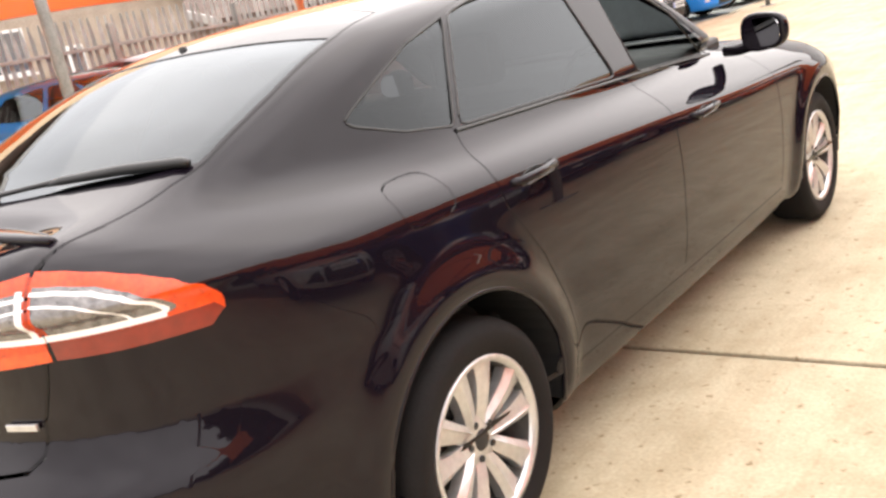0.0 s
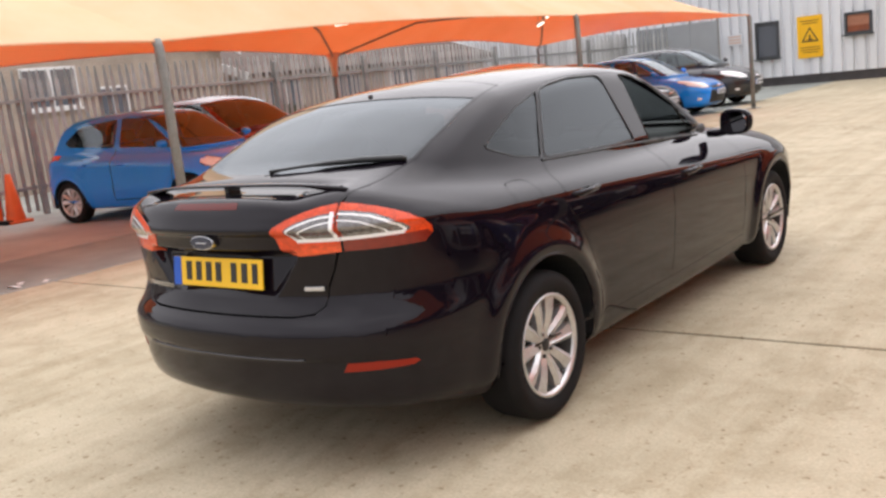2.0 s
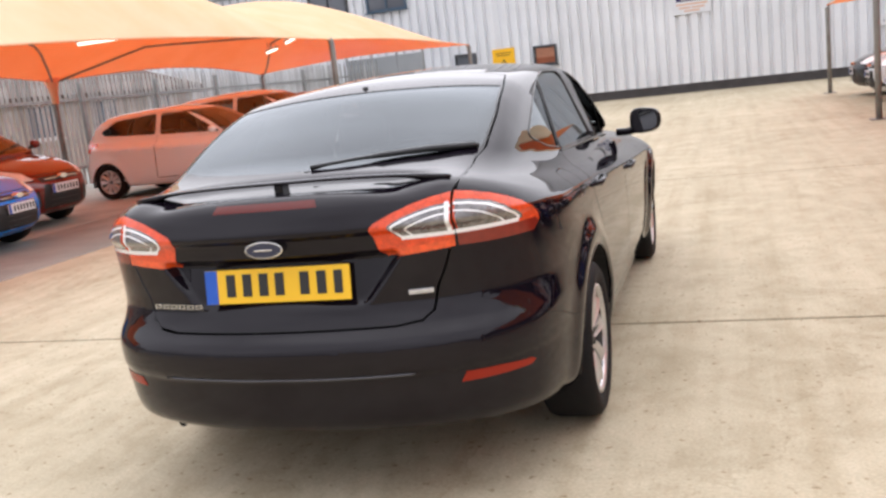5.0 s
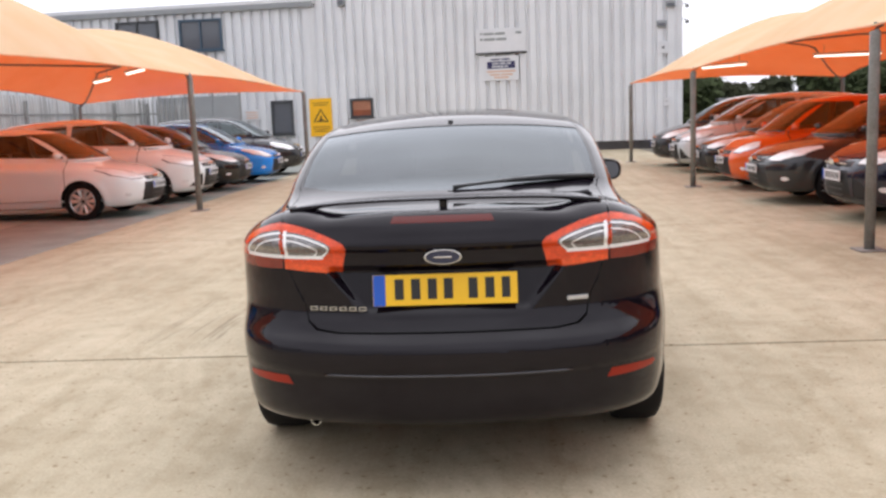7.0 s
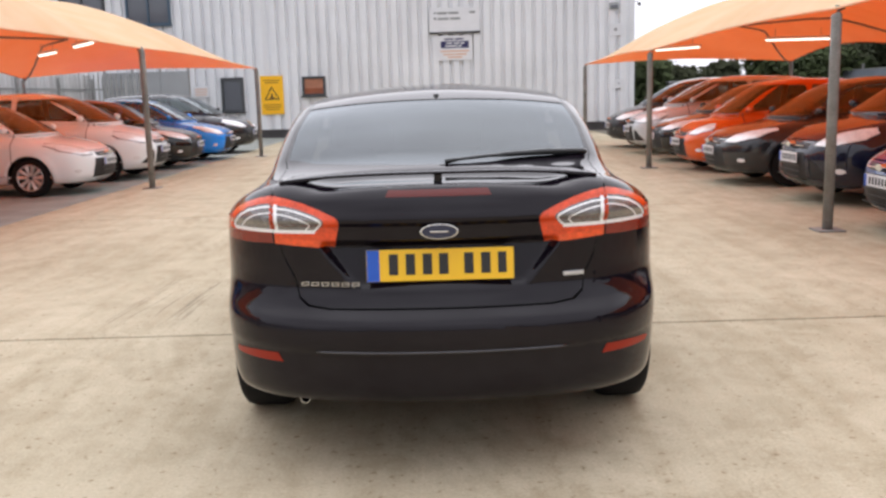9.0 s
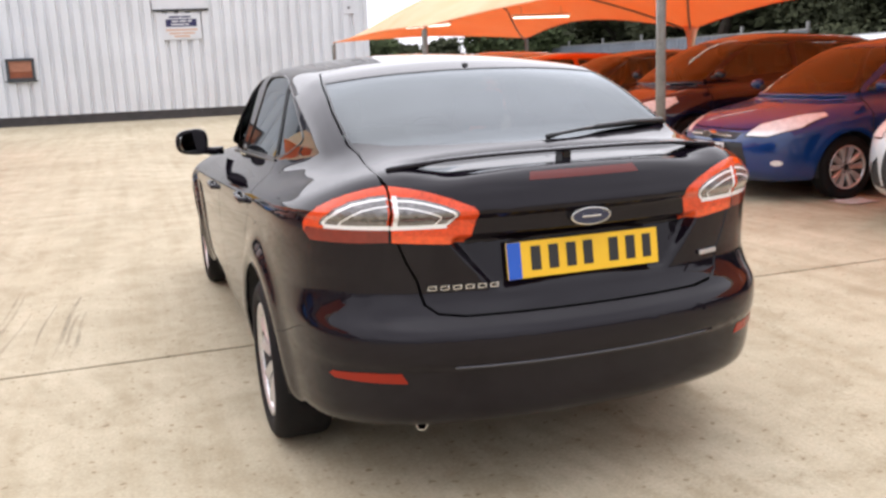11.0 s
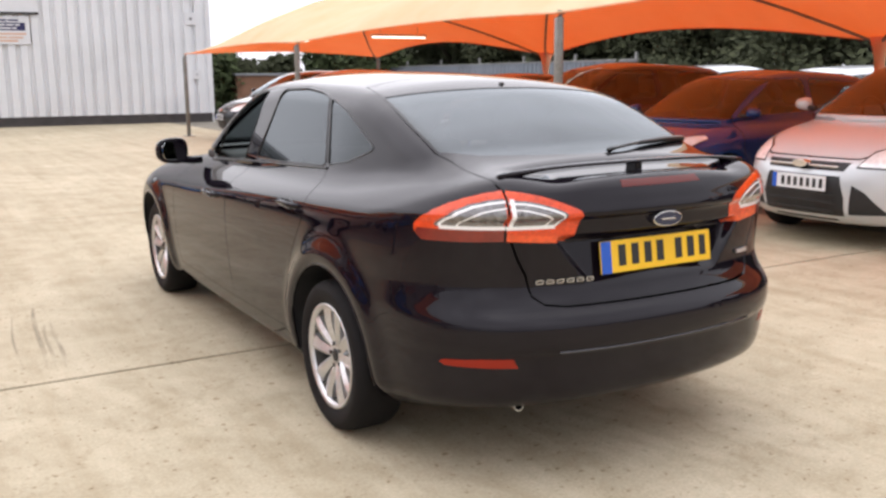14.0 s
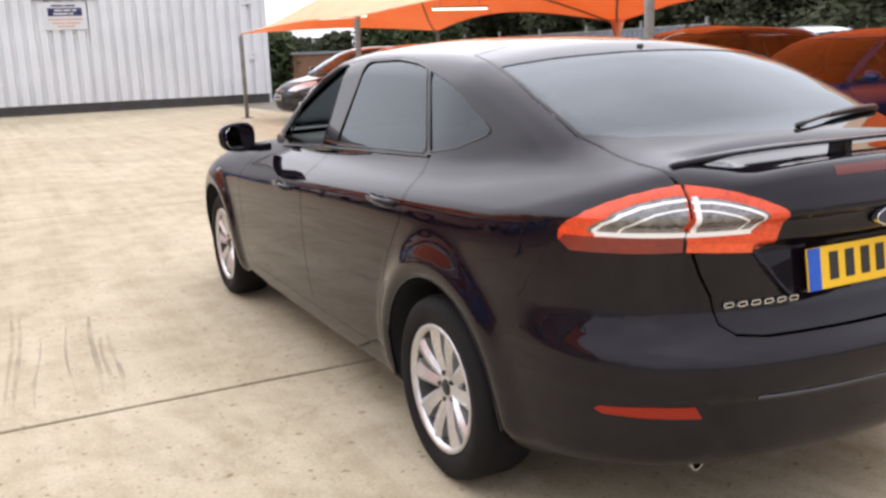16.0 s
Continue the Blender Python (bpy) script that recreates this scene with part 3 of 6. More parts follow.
part("cladding", ribbed(W0 + OUT * 0.02, B0, 0.30, WING_H, OUT), M_CLAD, wing)
part("plinth", box(W0.lerp(B0, 0.5) - OUT * 0.06 + Vector((0, 0, 0.15)), ((B0 - W0).length, 0.22, 0.3), 0.01, RB), M_PLINTH, wing)
part("roof", box(W0.lerp(B0, 0.5) - OUT * 5.8 + Vector((0, 0, WING_H + 0.06)), ((B0 - W0).length, 12, 0.3), 0.02, RB), M_CLAD, wing)


# ---- canopies ----
def canopy_cloth():
    m = bpy.data.materials.new("peach_shade_cloth")
    m.use_nodes = True
    n, l = m.node_tree.nodes, m.node_tree.links
    n.remove(n["Principled BSDF"])
    tc = n.new("ShaderNodeTexCoord")
    t = n.new("ShaderNodeTexNoise")
    t.inputs["Scale"].default_value, t.inputs["Detail"].default_value = 1.3, 6
    l.new(tc.outputs["Object"], t.inputs["Vector"])
    weave = n.new("ShaderNodeTexNoise")
    weave.inputs["Scale"].default_value = 160
    l.new(tc.outputs["Object"], weave.inputs["Vector"])

    def shade(lo, hi):
        r = n.new("ShaderNodeValToRGB")
        r.color_ramp.elements[0].position, r.color_ramp.elements[0].color = 0.3, (*lo, 1)
        r.color_ramp.elements[1].position, r.color_ramp.elements[1].color = 0.7, (*hi, 1)
        l.new(t.outputs["Fac"], r.inputs[0])
        return r

    d = n.new("ShaderNodeBsdfDiffuse")
    l.new(shade((0.90, 0.68, 0.42), (0.95, 0.77, 0.52)).outputs[0], d.inputs[0])
    tr = n.new("ShaderNodeBsdfTranslucent")
    l.new(shade((0.97, 0.118, 0.010), (1.0, 0.136, 0.013)).outputs[0], tr.inputs[0])
    bn = n.new("ShaderNodeBump")
    bn.inputs["Strength"].default_value, bn.inputs["Distance"].default_value = 0.2, 0.005
    l.new(weave.outputs["Fac"], bn.inputs["Height"])
    l.new(bn.outputs[0], d.inputs["Normal"])
    mix = n.new("ShaderNodeMixShader")
    mix.inputs[0].default_value = 0.37
    l.new(d.outputs[0], mix.inputs[1])
    l.new(tr.outputs[0], mix.inputs[2])
    l.new(mix.outputs[0], n["Material Output"].inputs[0])
    return m


M_CLOTH = canopy_cloth()


def canopy(name, x_in, x_out, posts, rises, lift_far=0.34):
    """A row of cloth bays on steel posts along y. x_in: the aisle side. posts: (y, shift in x, top at the aisle, top at the back, rise of the cloth). rises: the crown of each bay."""
    root = thing(name, "cream and orange shade cloth canopy on grey steel posts", "canopy", "shade canopies")
    nu, nv = 24, 20
    for (y0, dx0, n0, b0, r0), (y1, dx1, n1, b1, r1), rise_mid in zip(posts, posts[1:], rises):

        def surface(u, v):
            bow = math.sin(math.pi * u)
            short = min(1.0, (y1 - y0) / 7.0)
            base = r0 + (r1 - r0) * u
            rise = base + (rise_mid * short + base * (1 - short) - base) * bow**0.9
            edge = n0 + (n1 - n0) * u if v < 0 else b0 + (b1 - b0) * u
            other = b0 + (b1 - b0) * u if v < 0 else n0 + (n1 - n0) * u
            rim = edge * (1 + abs(v)) / 2 + other * (1 - abs(v)) / 2
            pull = 0.22 * bow * abs(v) ** 3
            x = (x_in + x_out) / 2 + (x_out - x_in) / 2 * v * (1 - pull / 2.8) + dx0 + (dx1 - dx0) * u
            # folds that run from the posts into the bay
            fold = 0.018 * math.sin(9 * v + 4 * u) * bow * (1 - v * v)
            z = rim + rise * (1 - abs(v) ** 1.5) + (0.10 if v < 0 else lift_far) * bow * abs(v) ** 2 + fold
            y = y0 + (y1 - y0) * u
            if u == 0 and r0 < 0.2:
                y += 0.18 * (1 - v * v)
            if u == 1 and r1 < 0.2:
                y -= 0.18 * (1 - v * v)
            return x, y, z

        verts = [surface(p / nu, -1 + 2 * q / nv) for p in range(nu + 1) for q in range(nv + 1)]
        faces = []
        for p in range(nu):
            for q in range(nv):
                k = p * (nv + 1) + q
                faces.append((k, k + nv + 1, k + nv + 2, k + 1))
        me = bpy.data.meshes.new("cloth")
        me.from_pydata(verts, [], faces)
        me.shade_smooth()
        part("cloth", me, M_CLOTH, root)
        for q in (0, nv):
            part("hem", tube([verts[p * (nv + 1) + q] for p in range(nu + 1)], 0.014, 6), M_CLOTH, root)
        # bent struts from the back posts to the middle of the bay
        if y1 - y0 > 5:
            for end in (0, 1):
                pts = []
                for k in range(9):
                    t = k / 8
                    x, y, z = surface(0.5 * t if end == 0 else 1 - 0.5 * t, 0.985 * (1 - t))
                    pts.append((x, y, min(z - 0.06, 2.68)))
                part("strut", tube(pts, 0.021, 8), M_POST, root, smooth=True)
    for y, dx, near_top, back_top, rise in posts:
        for x, top in ((x_in + dx, near_top), (x_out + dx, back_top)):
            s = 1 if (x_out > x_in) == (x == x_in + dx) else -1
            post = part("post", tube([(x, y, 0.0), (x, y, top - 0.06), (x + s * 0.03, y, top + 0.01)], 0.049, 14), M_POST, root, smooth=True)
            part("foot_plate", box((x, y, 0.008), (0.26, 0.26, 0.016), 0.003), M_POST, post)
            if x == x_out + dx and rise > 0.2:
                tail = lathe([(0.16, 0.06), (0.11, -0.06), (0.075, -0.22), (0.062, -0.42)], 14)
                bmesh.ops.rotate(tail, verts=tail.verts, cent=(0, 0, 0), matrix=Matrix.Rotation(radians(-90), 3, "Y"))
                bmesh.ops.translate(tail, verts=tail.verts, vec=(x + s * 0.02, y, top))
                part("corner_tail", tail, M_CLOTH, root, smooth=True)
    return root


canopy("shade_canopy", -4.72, -10.4, [(-1.2, 0, 1.95, 2.2, 0.1), (2.45, 0, 2.10, 2.24, 0.8), (10.8, 0, 2.25, 2.18, 0.82), (18.4, 0.33, 2.13, 2.05, 0.1)], (1.4, 1.6, 1.22), 0.20)
canopy("shade_canopy", 3.72, 9.15, [(-3.0, 0, 2.08, 1.85, 0.95), (4.54, 0, 2.08, 1.85, 0.95), (12.06, 0, 2.05, 1.85, 0.95), (20.2, 0.16, 2.05, 2.0, 0.1)], (1.3, 1.3, 1.25))


# ---- the black hatchback ----
REAR = curve((0.19, -0.60), (0.255, -0.80), (0.295, -0.925), (0.335, -0.972), (0.40, -0.994), (0.46, -1.002), (0.49, -1.006), (0.512, -1.019), (0.565, -1.026), (0.595, -1.024), (0.612, -1.016), (0.648, -0.985), (0.662, -0.974), (0.708, -0.950), (0.722, -0.946), (0.75, -0.946), (0.80, -0.949), (0.90, -0.957), (0.945, -0.964), (0.958, -0.978), (0.968, -0.983), (0.98, -0.981), (1.0, -0.975), (1.07, -0.953), (1.13, -0.92))


def plate_recess(ax, z):
    """A trapezoid pocket with a flat floor for the number plate."""
    half = 0.285 + 0.125 * np.clip((z - 0.715) / 0.155, 0, 1)
    deep = np.maximum(-0.920 + 0.14 * (z - 0.803) - REAR(z), 0)
    return deep * step(ax, half + 0.024, half - 0.012) * step(z, 0.712, 0.742) * step(z, 0.900, 0.868)


HERO = dict(
    width=curve((-1.05, 0.85), (-0.6, 0.875), (0, 0.897), (0.5, 0.905), (1.5, 0.914), (2.4, 0.916), (2.88, 0.922), (3.3, 0.925), (3.8, 0.87)),
    shoulder=curve((-1.05, 0.962), (-0.5, 0.955), (0, 0.938), (1, 0.886), (2, 0.824), (2.85, 0.785), (3.7, 0.66)),
    lean=1.05, barrel=0.28, tuck=0.5,
    axles=(0.0, 2.90), hub=0.325, arch=0.368, flare=0.025, crease=0.013,
    deck=curve((-1.1, 1.055), (-0.95, 1.088), (-0.75, 1.115), (-0.5, 1.13), (0, 1.085), (1, 1.05), (2.0, 1.02), (2.4, 0.985), (3.0, 0.92), (3.4, 0.83), (3.8, 0.68)),
    rear=REAR,
    rear_round=(0.29, 0.80),
    front=curve((0.18, 3.60), (0.3, 3.72), (0.5, 3.78), (0.64, 3.77), (0.75, 3.68), (0.88, 3.45)),
    front_round=(0.30, 0.55),
    floor=0.19, edge=0.08, belt_x=0.752, belt_z=1.05, tumble=0.355, crown=0.045,
    taper=curve((-1.0, 0.74), (-0.6, 0.86), (-0.2, 0.955), (0.3, 1.0), (1.5, 1.0), (2.1, 0.96), (2.6, 0.88)),
    roof=curve((-1.2, 0.85), (-0.62, 1.118), (-0.3, 1.262), (0.0, 1.372), (0.2, 1.415), (0.6, 1.443), (1.1, 1.454), (1.45, 1.428), (1.75, 1.33), (2.4, 0.99), (2.8, 0.78)),
    recess=plate_recess,
    dip=lambda ax, y: 0.022 * step(ax, 0.58, 0.36) * step(y, -0.66, -0.75) * step(y, -0.93, -0.85),
)
hero_field = body_field(HERO)


def hero_x(y, z):
    """The half width of the body at a height and a place along it."""
    xs_ = np.linspace(0.45, 1.0, 400)
    v = hero_field(np.stack([xs_, np.full(400, y), np.full(400, max(z, 0.30))], -1))
    return float(xs_[np.argmax(v > 0)]) if (v > 0).any() else 0.9


def hero_z(x, y):
    """The height of the body's top at a place in plan."""
    zs = np.linspace(1.6, 0.8, 800)
    v = hero_field(np.stack([np.full(800, x), np.full(800, y), zs], -1))
    return float(zs[np.argmax(v < 0)])


def build_hero():
    car = thing("car", "glossy black five-door hatchback parked on the concrete", "car")
    pts, quads = skin(hero_field, (-1.06, -1.12, 0.1), (1.06, 3.92, 1.55), 0.022)
    bm = bmesh.new()
    vs = [bm.verts.new(p) for p in pts]
    for q in quads.tolist():
        bm.faces.new([vs[k] for k in q])
    F = hero_field
    # a finer mesh on the tail, drawn onto the field
    tail = [f for f in bm.faces if f.calc_center_bounds().y < -0.80 and 0.60 < f.calc_center_bounds().z < 1.08 and abs(f.calc_center_bounds().x) < 0.66]
    bmesh.ops.subdivide_edges(bm, edges=list({e for f in tail for e in f.edges}), cuts=1, use_grid_fill=True)
    fine = [v for v in bm.verts if v.co.y < -0.78 and 0.58 < v.co.z < 1.1]
    q = np.array([v.co[:] for v in fine])
    for _ in range(3):
        q = q - F(q)[:, None] * gradient(F, q) * 0.9
    for v, c in zip(fine, q):
        v.co = c
    bm.normal_update()
    # glass
    front_win = [(2.07, 0.964), (1.80, 1.165), (1.58, 1.295), (1.42, 1.348), (1.30, 1.364), (1.345, 1.008)]
    rear_win = [(1.185, 1.022), (1.085, 1.370), (0.80, 1.376), (0.60, 1.360), (0.475, 1.338), (0.300, 1.054)]
    quarter = [(0.278, 1.058), (0.450, 1.334), (0.257, 1.290), (0.10, 1.227), (-0.03, 1.170), (-0.068, 1.150), (-0.05, 1.133), (0.1, 1.085)]
    for s in (1, -1):
        k = mirror_keep(s, lambda q: abs(q[0]) > 0.4)
        bmesh.ops.delete(bm, geom=cut(bm, rounded(front_win, 0.03), "yz", k), context="FACES")
        lift(bm, cut(bm, rounded(rear_win, 0.03), "yz", k), "rear_window", M_SIDETINT, car, F, -0.006, label="dark tinted glass of the rear door")
        lift(bm, cut(bm, rounded(quarter, 0.015), "yz", k), "quarter_window", M_SIDETINT, car, F, -0.006, label="dark tinted quarter glass")
        for poly, r in ((front_win, 0.03), (rear_win, 0.03), (quarter, 0.015)):
            seal = rounded(poly, r)
            part("window_seal", tube([(s * (hero_x(y, z) - 0.003), y, z) for y, z in seal + seal[:1]], 0.004, 6), M_TRIM, car)
        trim = rounded([(2.12, 0.952), (1.82, 1.172), (1.59, 1.306), (1.43, 1.358), (1.2, 1.378), (0.80, 1.386), (0.58, 1.370), (0.40, 1.338), (0.24, 1.294), (0.08, 1.231), (-0.05, 1.176), (-0.085, 1.150), (-0.06, 1.126), (0.1, 1.078), (0.27, 1.047), (1.26, 1.008)], 0.03)
        lift(bm, cut(bm, trim, "yz", k), "window_surround", M_BLACK, car, F, -0.002)
        part("belt_strip", tube([(s * (hero_x(y, z) + 0.001), y, z) for y, z in [(0.27, 1.047), (0.6, 1.033), (0.93, 1.02), (1.26, 1.006), (1.7, 0.98), (2.1, 0.953)]], 0.006, 6), M_TRIM, car)
        part("door_card", prism([(0.32, 0.4), (0.30, 1.0), (1.22, 0.96), (2.05, 0.91), (2.2, 0.4)], "x", *sorted((s * 0.70, s * 0.735)), 0.012), M_SEAT, car)
    over = lambda q: q[2] > 1.05 and q[1] < 0.6
    half = [(0.10, -0.622), (0.30, -0.578), (0.48, -0.513), (0.600, -0.425), (0.602, -0.39), (0.598, -0.18), (0.572, 0.075), (0.40, 0.052), (0.20, 0.026)]
    lift(bm, cut(bm, half + [(0, 0.016)] + [(-a, b) for a, b in half[::-1]], "xy", over), "rear_windscreen", M_TINT, car, F, -0.003, label="large sloping tinted rear glass")
    ahead = lambda q: q[1] > 1.45 and q[2] > 0.95
    lift(bm, cut(bm, [(-0.66, 1.03), (0.66, 1.03), (0.50, 1.375), (-0.50, 1.375)], "xz", ahead), "windscreen", M_CLEAR, car, F, -0.003)
    # tail lamps
    for s in (1, -1):
        rearward = mirror_keep(s, lambda q: q[1] < -0.45 and 0.8 < q[2] < 1.1)

        def P(poly):
            return [(s * a, b) for a, b in poly]

        for seam, outer, inner, low, low_mat in (
            (0.603, [(0.603, 0.883), (0.603, 1.052), (0.65, 1.043), (0.70, 1.027), (0.74, 1.008), (0.775, 0.985), (0.80, 0.960), (0.813, 0.930), (0.812, 0.905), (0.80, 0.880), (0.70, 0.880)], [(0.606, 0.928), (0.606, 1.028), (0.65, 1.022), (0.70, 1.008), (0.74, 0.985), (0.768, 0.958), (0.780, 0.937), (0.772, 0.928)], [(0.603, 0.883), (0.603, 0.921), (0.806, 0.921), (0.812, 0.905), (0.80, 0.880), (0.70, 0.880)], M_REDLOW),
            (0.594, [(0.594, 0.882), (0.594, 1.051), (0.54, 1.043), (0.482, 1.029), (0.42, 1.007), (0.365, 0.982), (0.349, 0.966), (0.374, 0.868), (0.48, 0.874)], [(0.591, 0.927), (0.591, 1.022), (0.54, 1.018), (0.50, 1.009), (0.45, 0.993), (0.41, 0.975), (0.404, 0.962), (0.434, 0.928)], [(0.594, 0.882), (0.594, 0.905), (0.50, 0.900), (0.385, 0.893), (0.374, 0.868), (0.48, 0.874)], M_REDINNER),
        ):
            inner = rounded(inner, 0.012, (0, 1))
            base = 0.931
            far = inner[-1][0]
            lines = [([inner[-1], inner[0]], 0.013)]
            if seam < 0.6:
                lines.append(([(seam - 0.010, base), (seam - 0.010, 1.018)], 0.013))
            for shrink, wd in ((0.88, 0.0065), (0.66, 0.0045)):
                lines.append(([(seam + (a - seam) * (shrink + 0.06), base + (b - base) * shrink) for a, b in inner[1:]], wd))
            for line, wd in lines:
                for a, b in zip(line, line[1:]):
                    lift(bm, cut(bm, P(strip(a, b, wd)), "xz", rearward), "lamp_rim", M_SILVERBAR, car, F, 0.001)
            lift(bm, cut(bm, P(inner), "xz", rearward), "lamp_lens", M_LENS, car, F, 0.0005, label="clear ribbed lamp lens")
            lift(bm, cut(bm, P(low), "xz", rearward), "lower_lens", low_mat, car, F, 0.0015, 0.02)
            lift(bm, cut(bm, P(rounded(outer, 0.015, (0, 1))), "xz", rearward), "tail_lamp", M_RED, car, F, 0.002, 0.02, label="wraparound orange-red tail lamp")
        low_back = mirror_keep(s, lambda q: q[1] < -0.3 and q[2] < 0.6)
        lift(bm, cut(bm, P([(0.580, 0.455), (0.598, 0.488), (0.69, 0.486), (0.775, 0.476), (0.783, 0.466), (0.77, 0.455)]), "xz", low_back), "rear_reflector", M_DARKRED, car, F, 0.002, 0.02, label="slim red reflector in the bumper")
    lift(bm, cut(bm, [(-0.185, 1.047), (0.185, 1.047), (0.175, 1.070), (-0.175, 1.070)], "xz", lambda q: q[1] < -0.7), "brake_light", M_BRAKE, car, F, 0.001, label="dark red high brake light")
    # panel gaps
    rear_face = lambda q: q[1] < 0.0
    for s in (1, -1):
        near = mirror_keep(s, rear_face)
        groove(bm, [(s * 0.606, 1.085), (s * 0.597, 1.04), (s * 0.597, 0.93), (s * 0.558, 0.82), (s * 0.528, 0.76), (s * 0.512, 0.69), (s * 0.478, 0.664), (s * 0.40, 0.655), (0, 0.655)], "xz", near, 0.009)
        groove(bm, [(s * 0.607, -0.86), (s * 0.605, -0.74), (s * 0.597, -0.50), (s * 0.613, -0.41), (s * 0.608, -0.18), (s * 0.582, 0.09), (s * 0.545, 0.296), (s * 0.378, 0.349), (0, 0.362)], "xy", lambda q, s=s: q[0] * s > -0.001 and q[2] > 1.05, 0.008)
        flank = mirror_keep(s, lambda q: abs(q[0]) > 0.5)
        groove(bm, [(1.29, 1.03), (1.28, 0.62), (1.24, 0.34)], "yz", flank)
        groove(bm, [(0.27, 1.045), (0.235, 0.93), (0.25, 0.84), (0.36, 0.68), (0.43, 0.52), (0.47, 0.34)], "yz", flank)
        groove(bm, [(2.30, 0.985), (2.34, 0.62), (2.30, 0.34)], "yz", flank)
        groove(bm, [(2.30, 0.31), (1.24, 0.305), (0.47, 0.31)], "yz", flank)
    fuel = [(-0.03 + 0.095 * math.copysign(abs(math.cos(a)) ** 0.6, math.cos(a)), 0.945 + 0.055 * math.copysign(abs(math.sin(a)) ** 0.6, math.sin(a))) for a in np.linspace(0, 2 * math.pi, 21)]
    groove(bm, fuel, "yz", mirror_keep(1, lambda q: q[0] > 0.4), 0.004)
    groove(bm, [(-0.44, 0.499), (0.44, 0.499)], "xz", lambda q: q[1] < -0.6, 0.007)
    # wheel arches
    for yw in HERO["axles"]:
        for s in (1, -1):
            dead = cut(bm, circle(yw, HERO["hub"], HERO["arch"], 40), "yz", mirror_keep(s, lambda q: abs(q[0]) > 0.45))
            low = cut(bm, [(yw - 0.365, 0.0), (yw + 0.365, 0.0), (yw + 0.365, 0.325), (yw - 0.365, 0.325)], "yz", mirror_keep(s, lambda q: abs(q[0]) > 0.45))
            bmesh.ops.delete(bm, geom=list(set(f for f in dead + low if f.is_valid)), context="FACES")
            arc = circle(yw, HERO["hub"], HERO["arch"] - 0.003, 30, -0.22, math.pi + 0.22)
            lip = bmesh.new()
            add_tube(lip, [(s * (hero_x(y, z) - 0.004), y, z) for y, z in arc], 0.007, 6)
            part("arch_lip", lip, M_BLACK, car, smooth=True)
            well = bmesh.new()
            arc = circle(yw, HERO["hub"], HERO["arch"] + 0.003, 30, -0.22, math.pi + 0.22)
            rows = [[well.verts.new((s * x, y, z)) for x in (hero_x(y, z) - 0.006, 0.62, 0.46)] for y, z in arc]
            for a, b in zip(rows, rows[1:]):
                for q in range(2):
                    well.faces.new((a[q], a[q + 1], b[q + 1], b[q]))
            part("wheel_arch", well, M_PLASTIC, car)
            make_wheel(car, (s * 0.792, yw - 0.012, 0.312), s)
    names = []
    for isl in islands(bm):
        area = sum(f.calc_area() for f in isl)
        c = sum((f.calc_center_median() * f.calc_area() for f in isl), Vector()) / max(area, 1e-9)
        names.append((area, c, isl))
    names.sort(key=lambda t: -t[0])
    out = []
    for i, (area, c, isl) in enumerate(names):
        if area < 0.0008:
            bmesh.ops.delete(bm, geom=isl, context="FACES")
            continue
        n = "body_shell" if i == 0 else "panel"
        if i:
            if abs(c.x) > 0.6 and c.y > 1.3 and c.y < 2.3 and area > 0.2:
                n = "front_door"
            elif abs(c.x) > 0.6 and 0.2 < c.y < 1.3 and area > 0.2:
                n = "rear_door"
            elif abs(c.x) < 0.1 and c.y < -0.5 and c.z > 0.7:
                n = "tailgate"
            elif area < 0.06 and c.x > 0.5 and c.y < 0:
                n = "fuel_flap"
            elif c.z < 0.25:
                n = "underbody"
        out.append((isl, n))
    for isl, n in out:
        lift(bm, isl, n, M_BLACK, car, F, 0.0, 0.012)
    bm.free()
    hero_details(car)
    return car


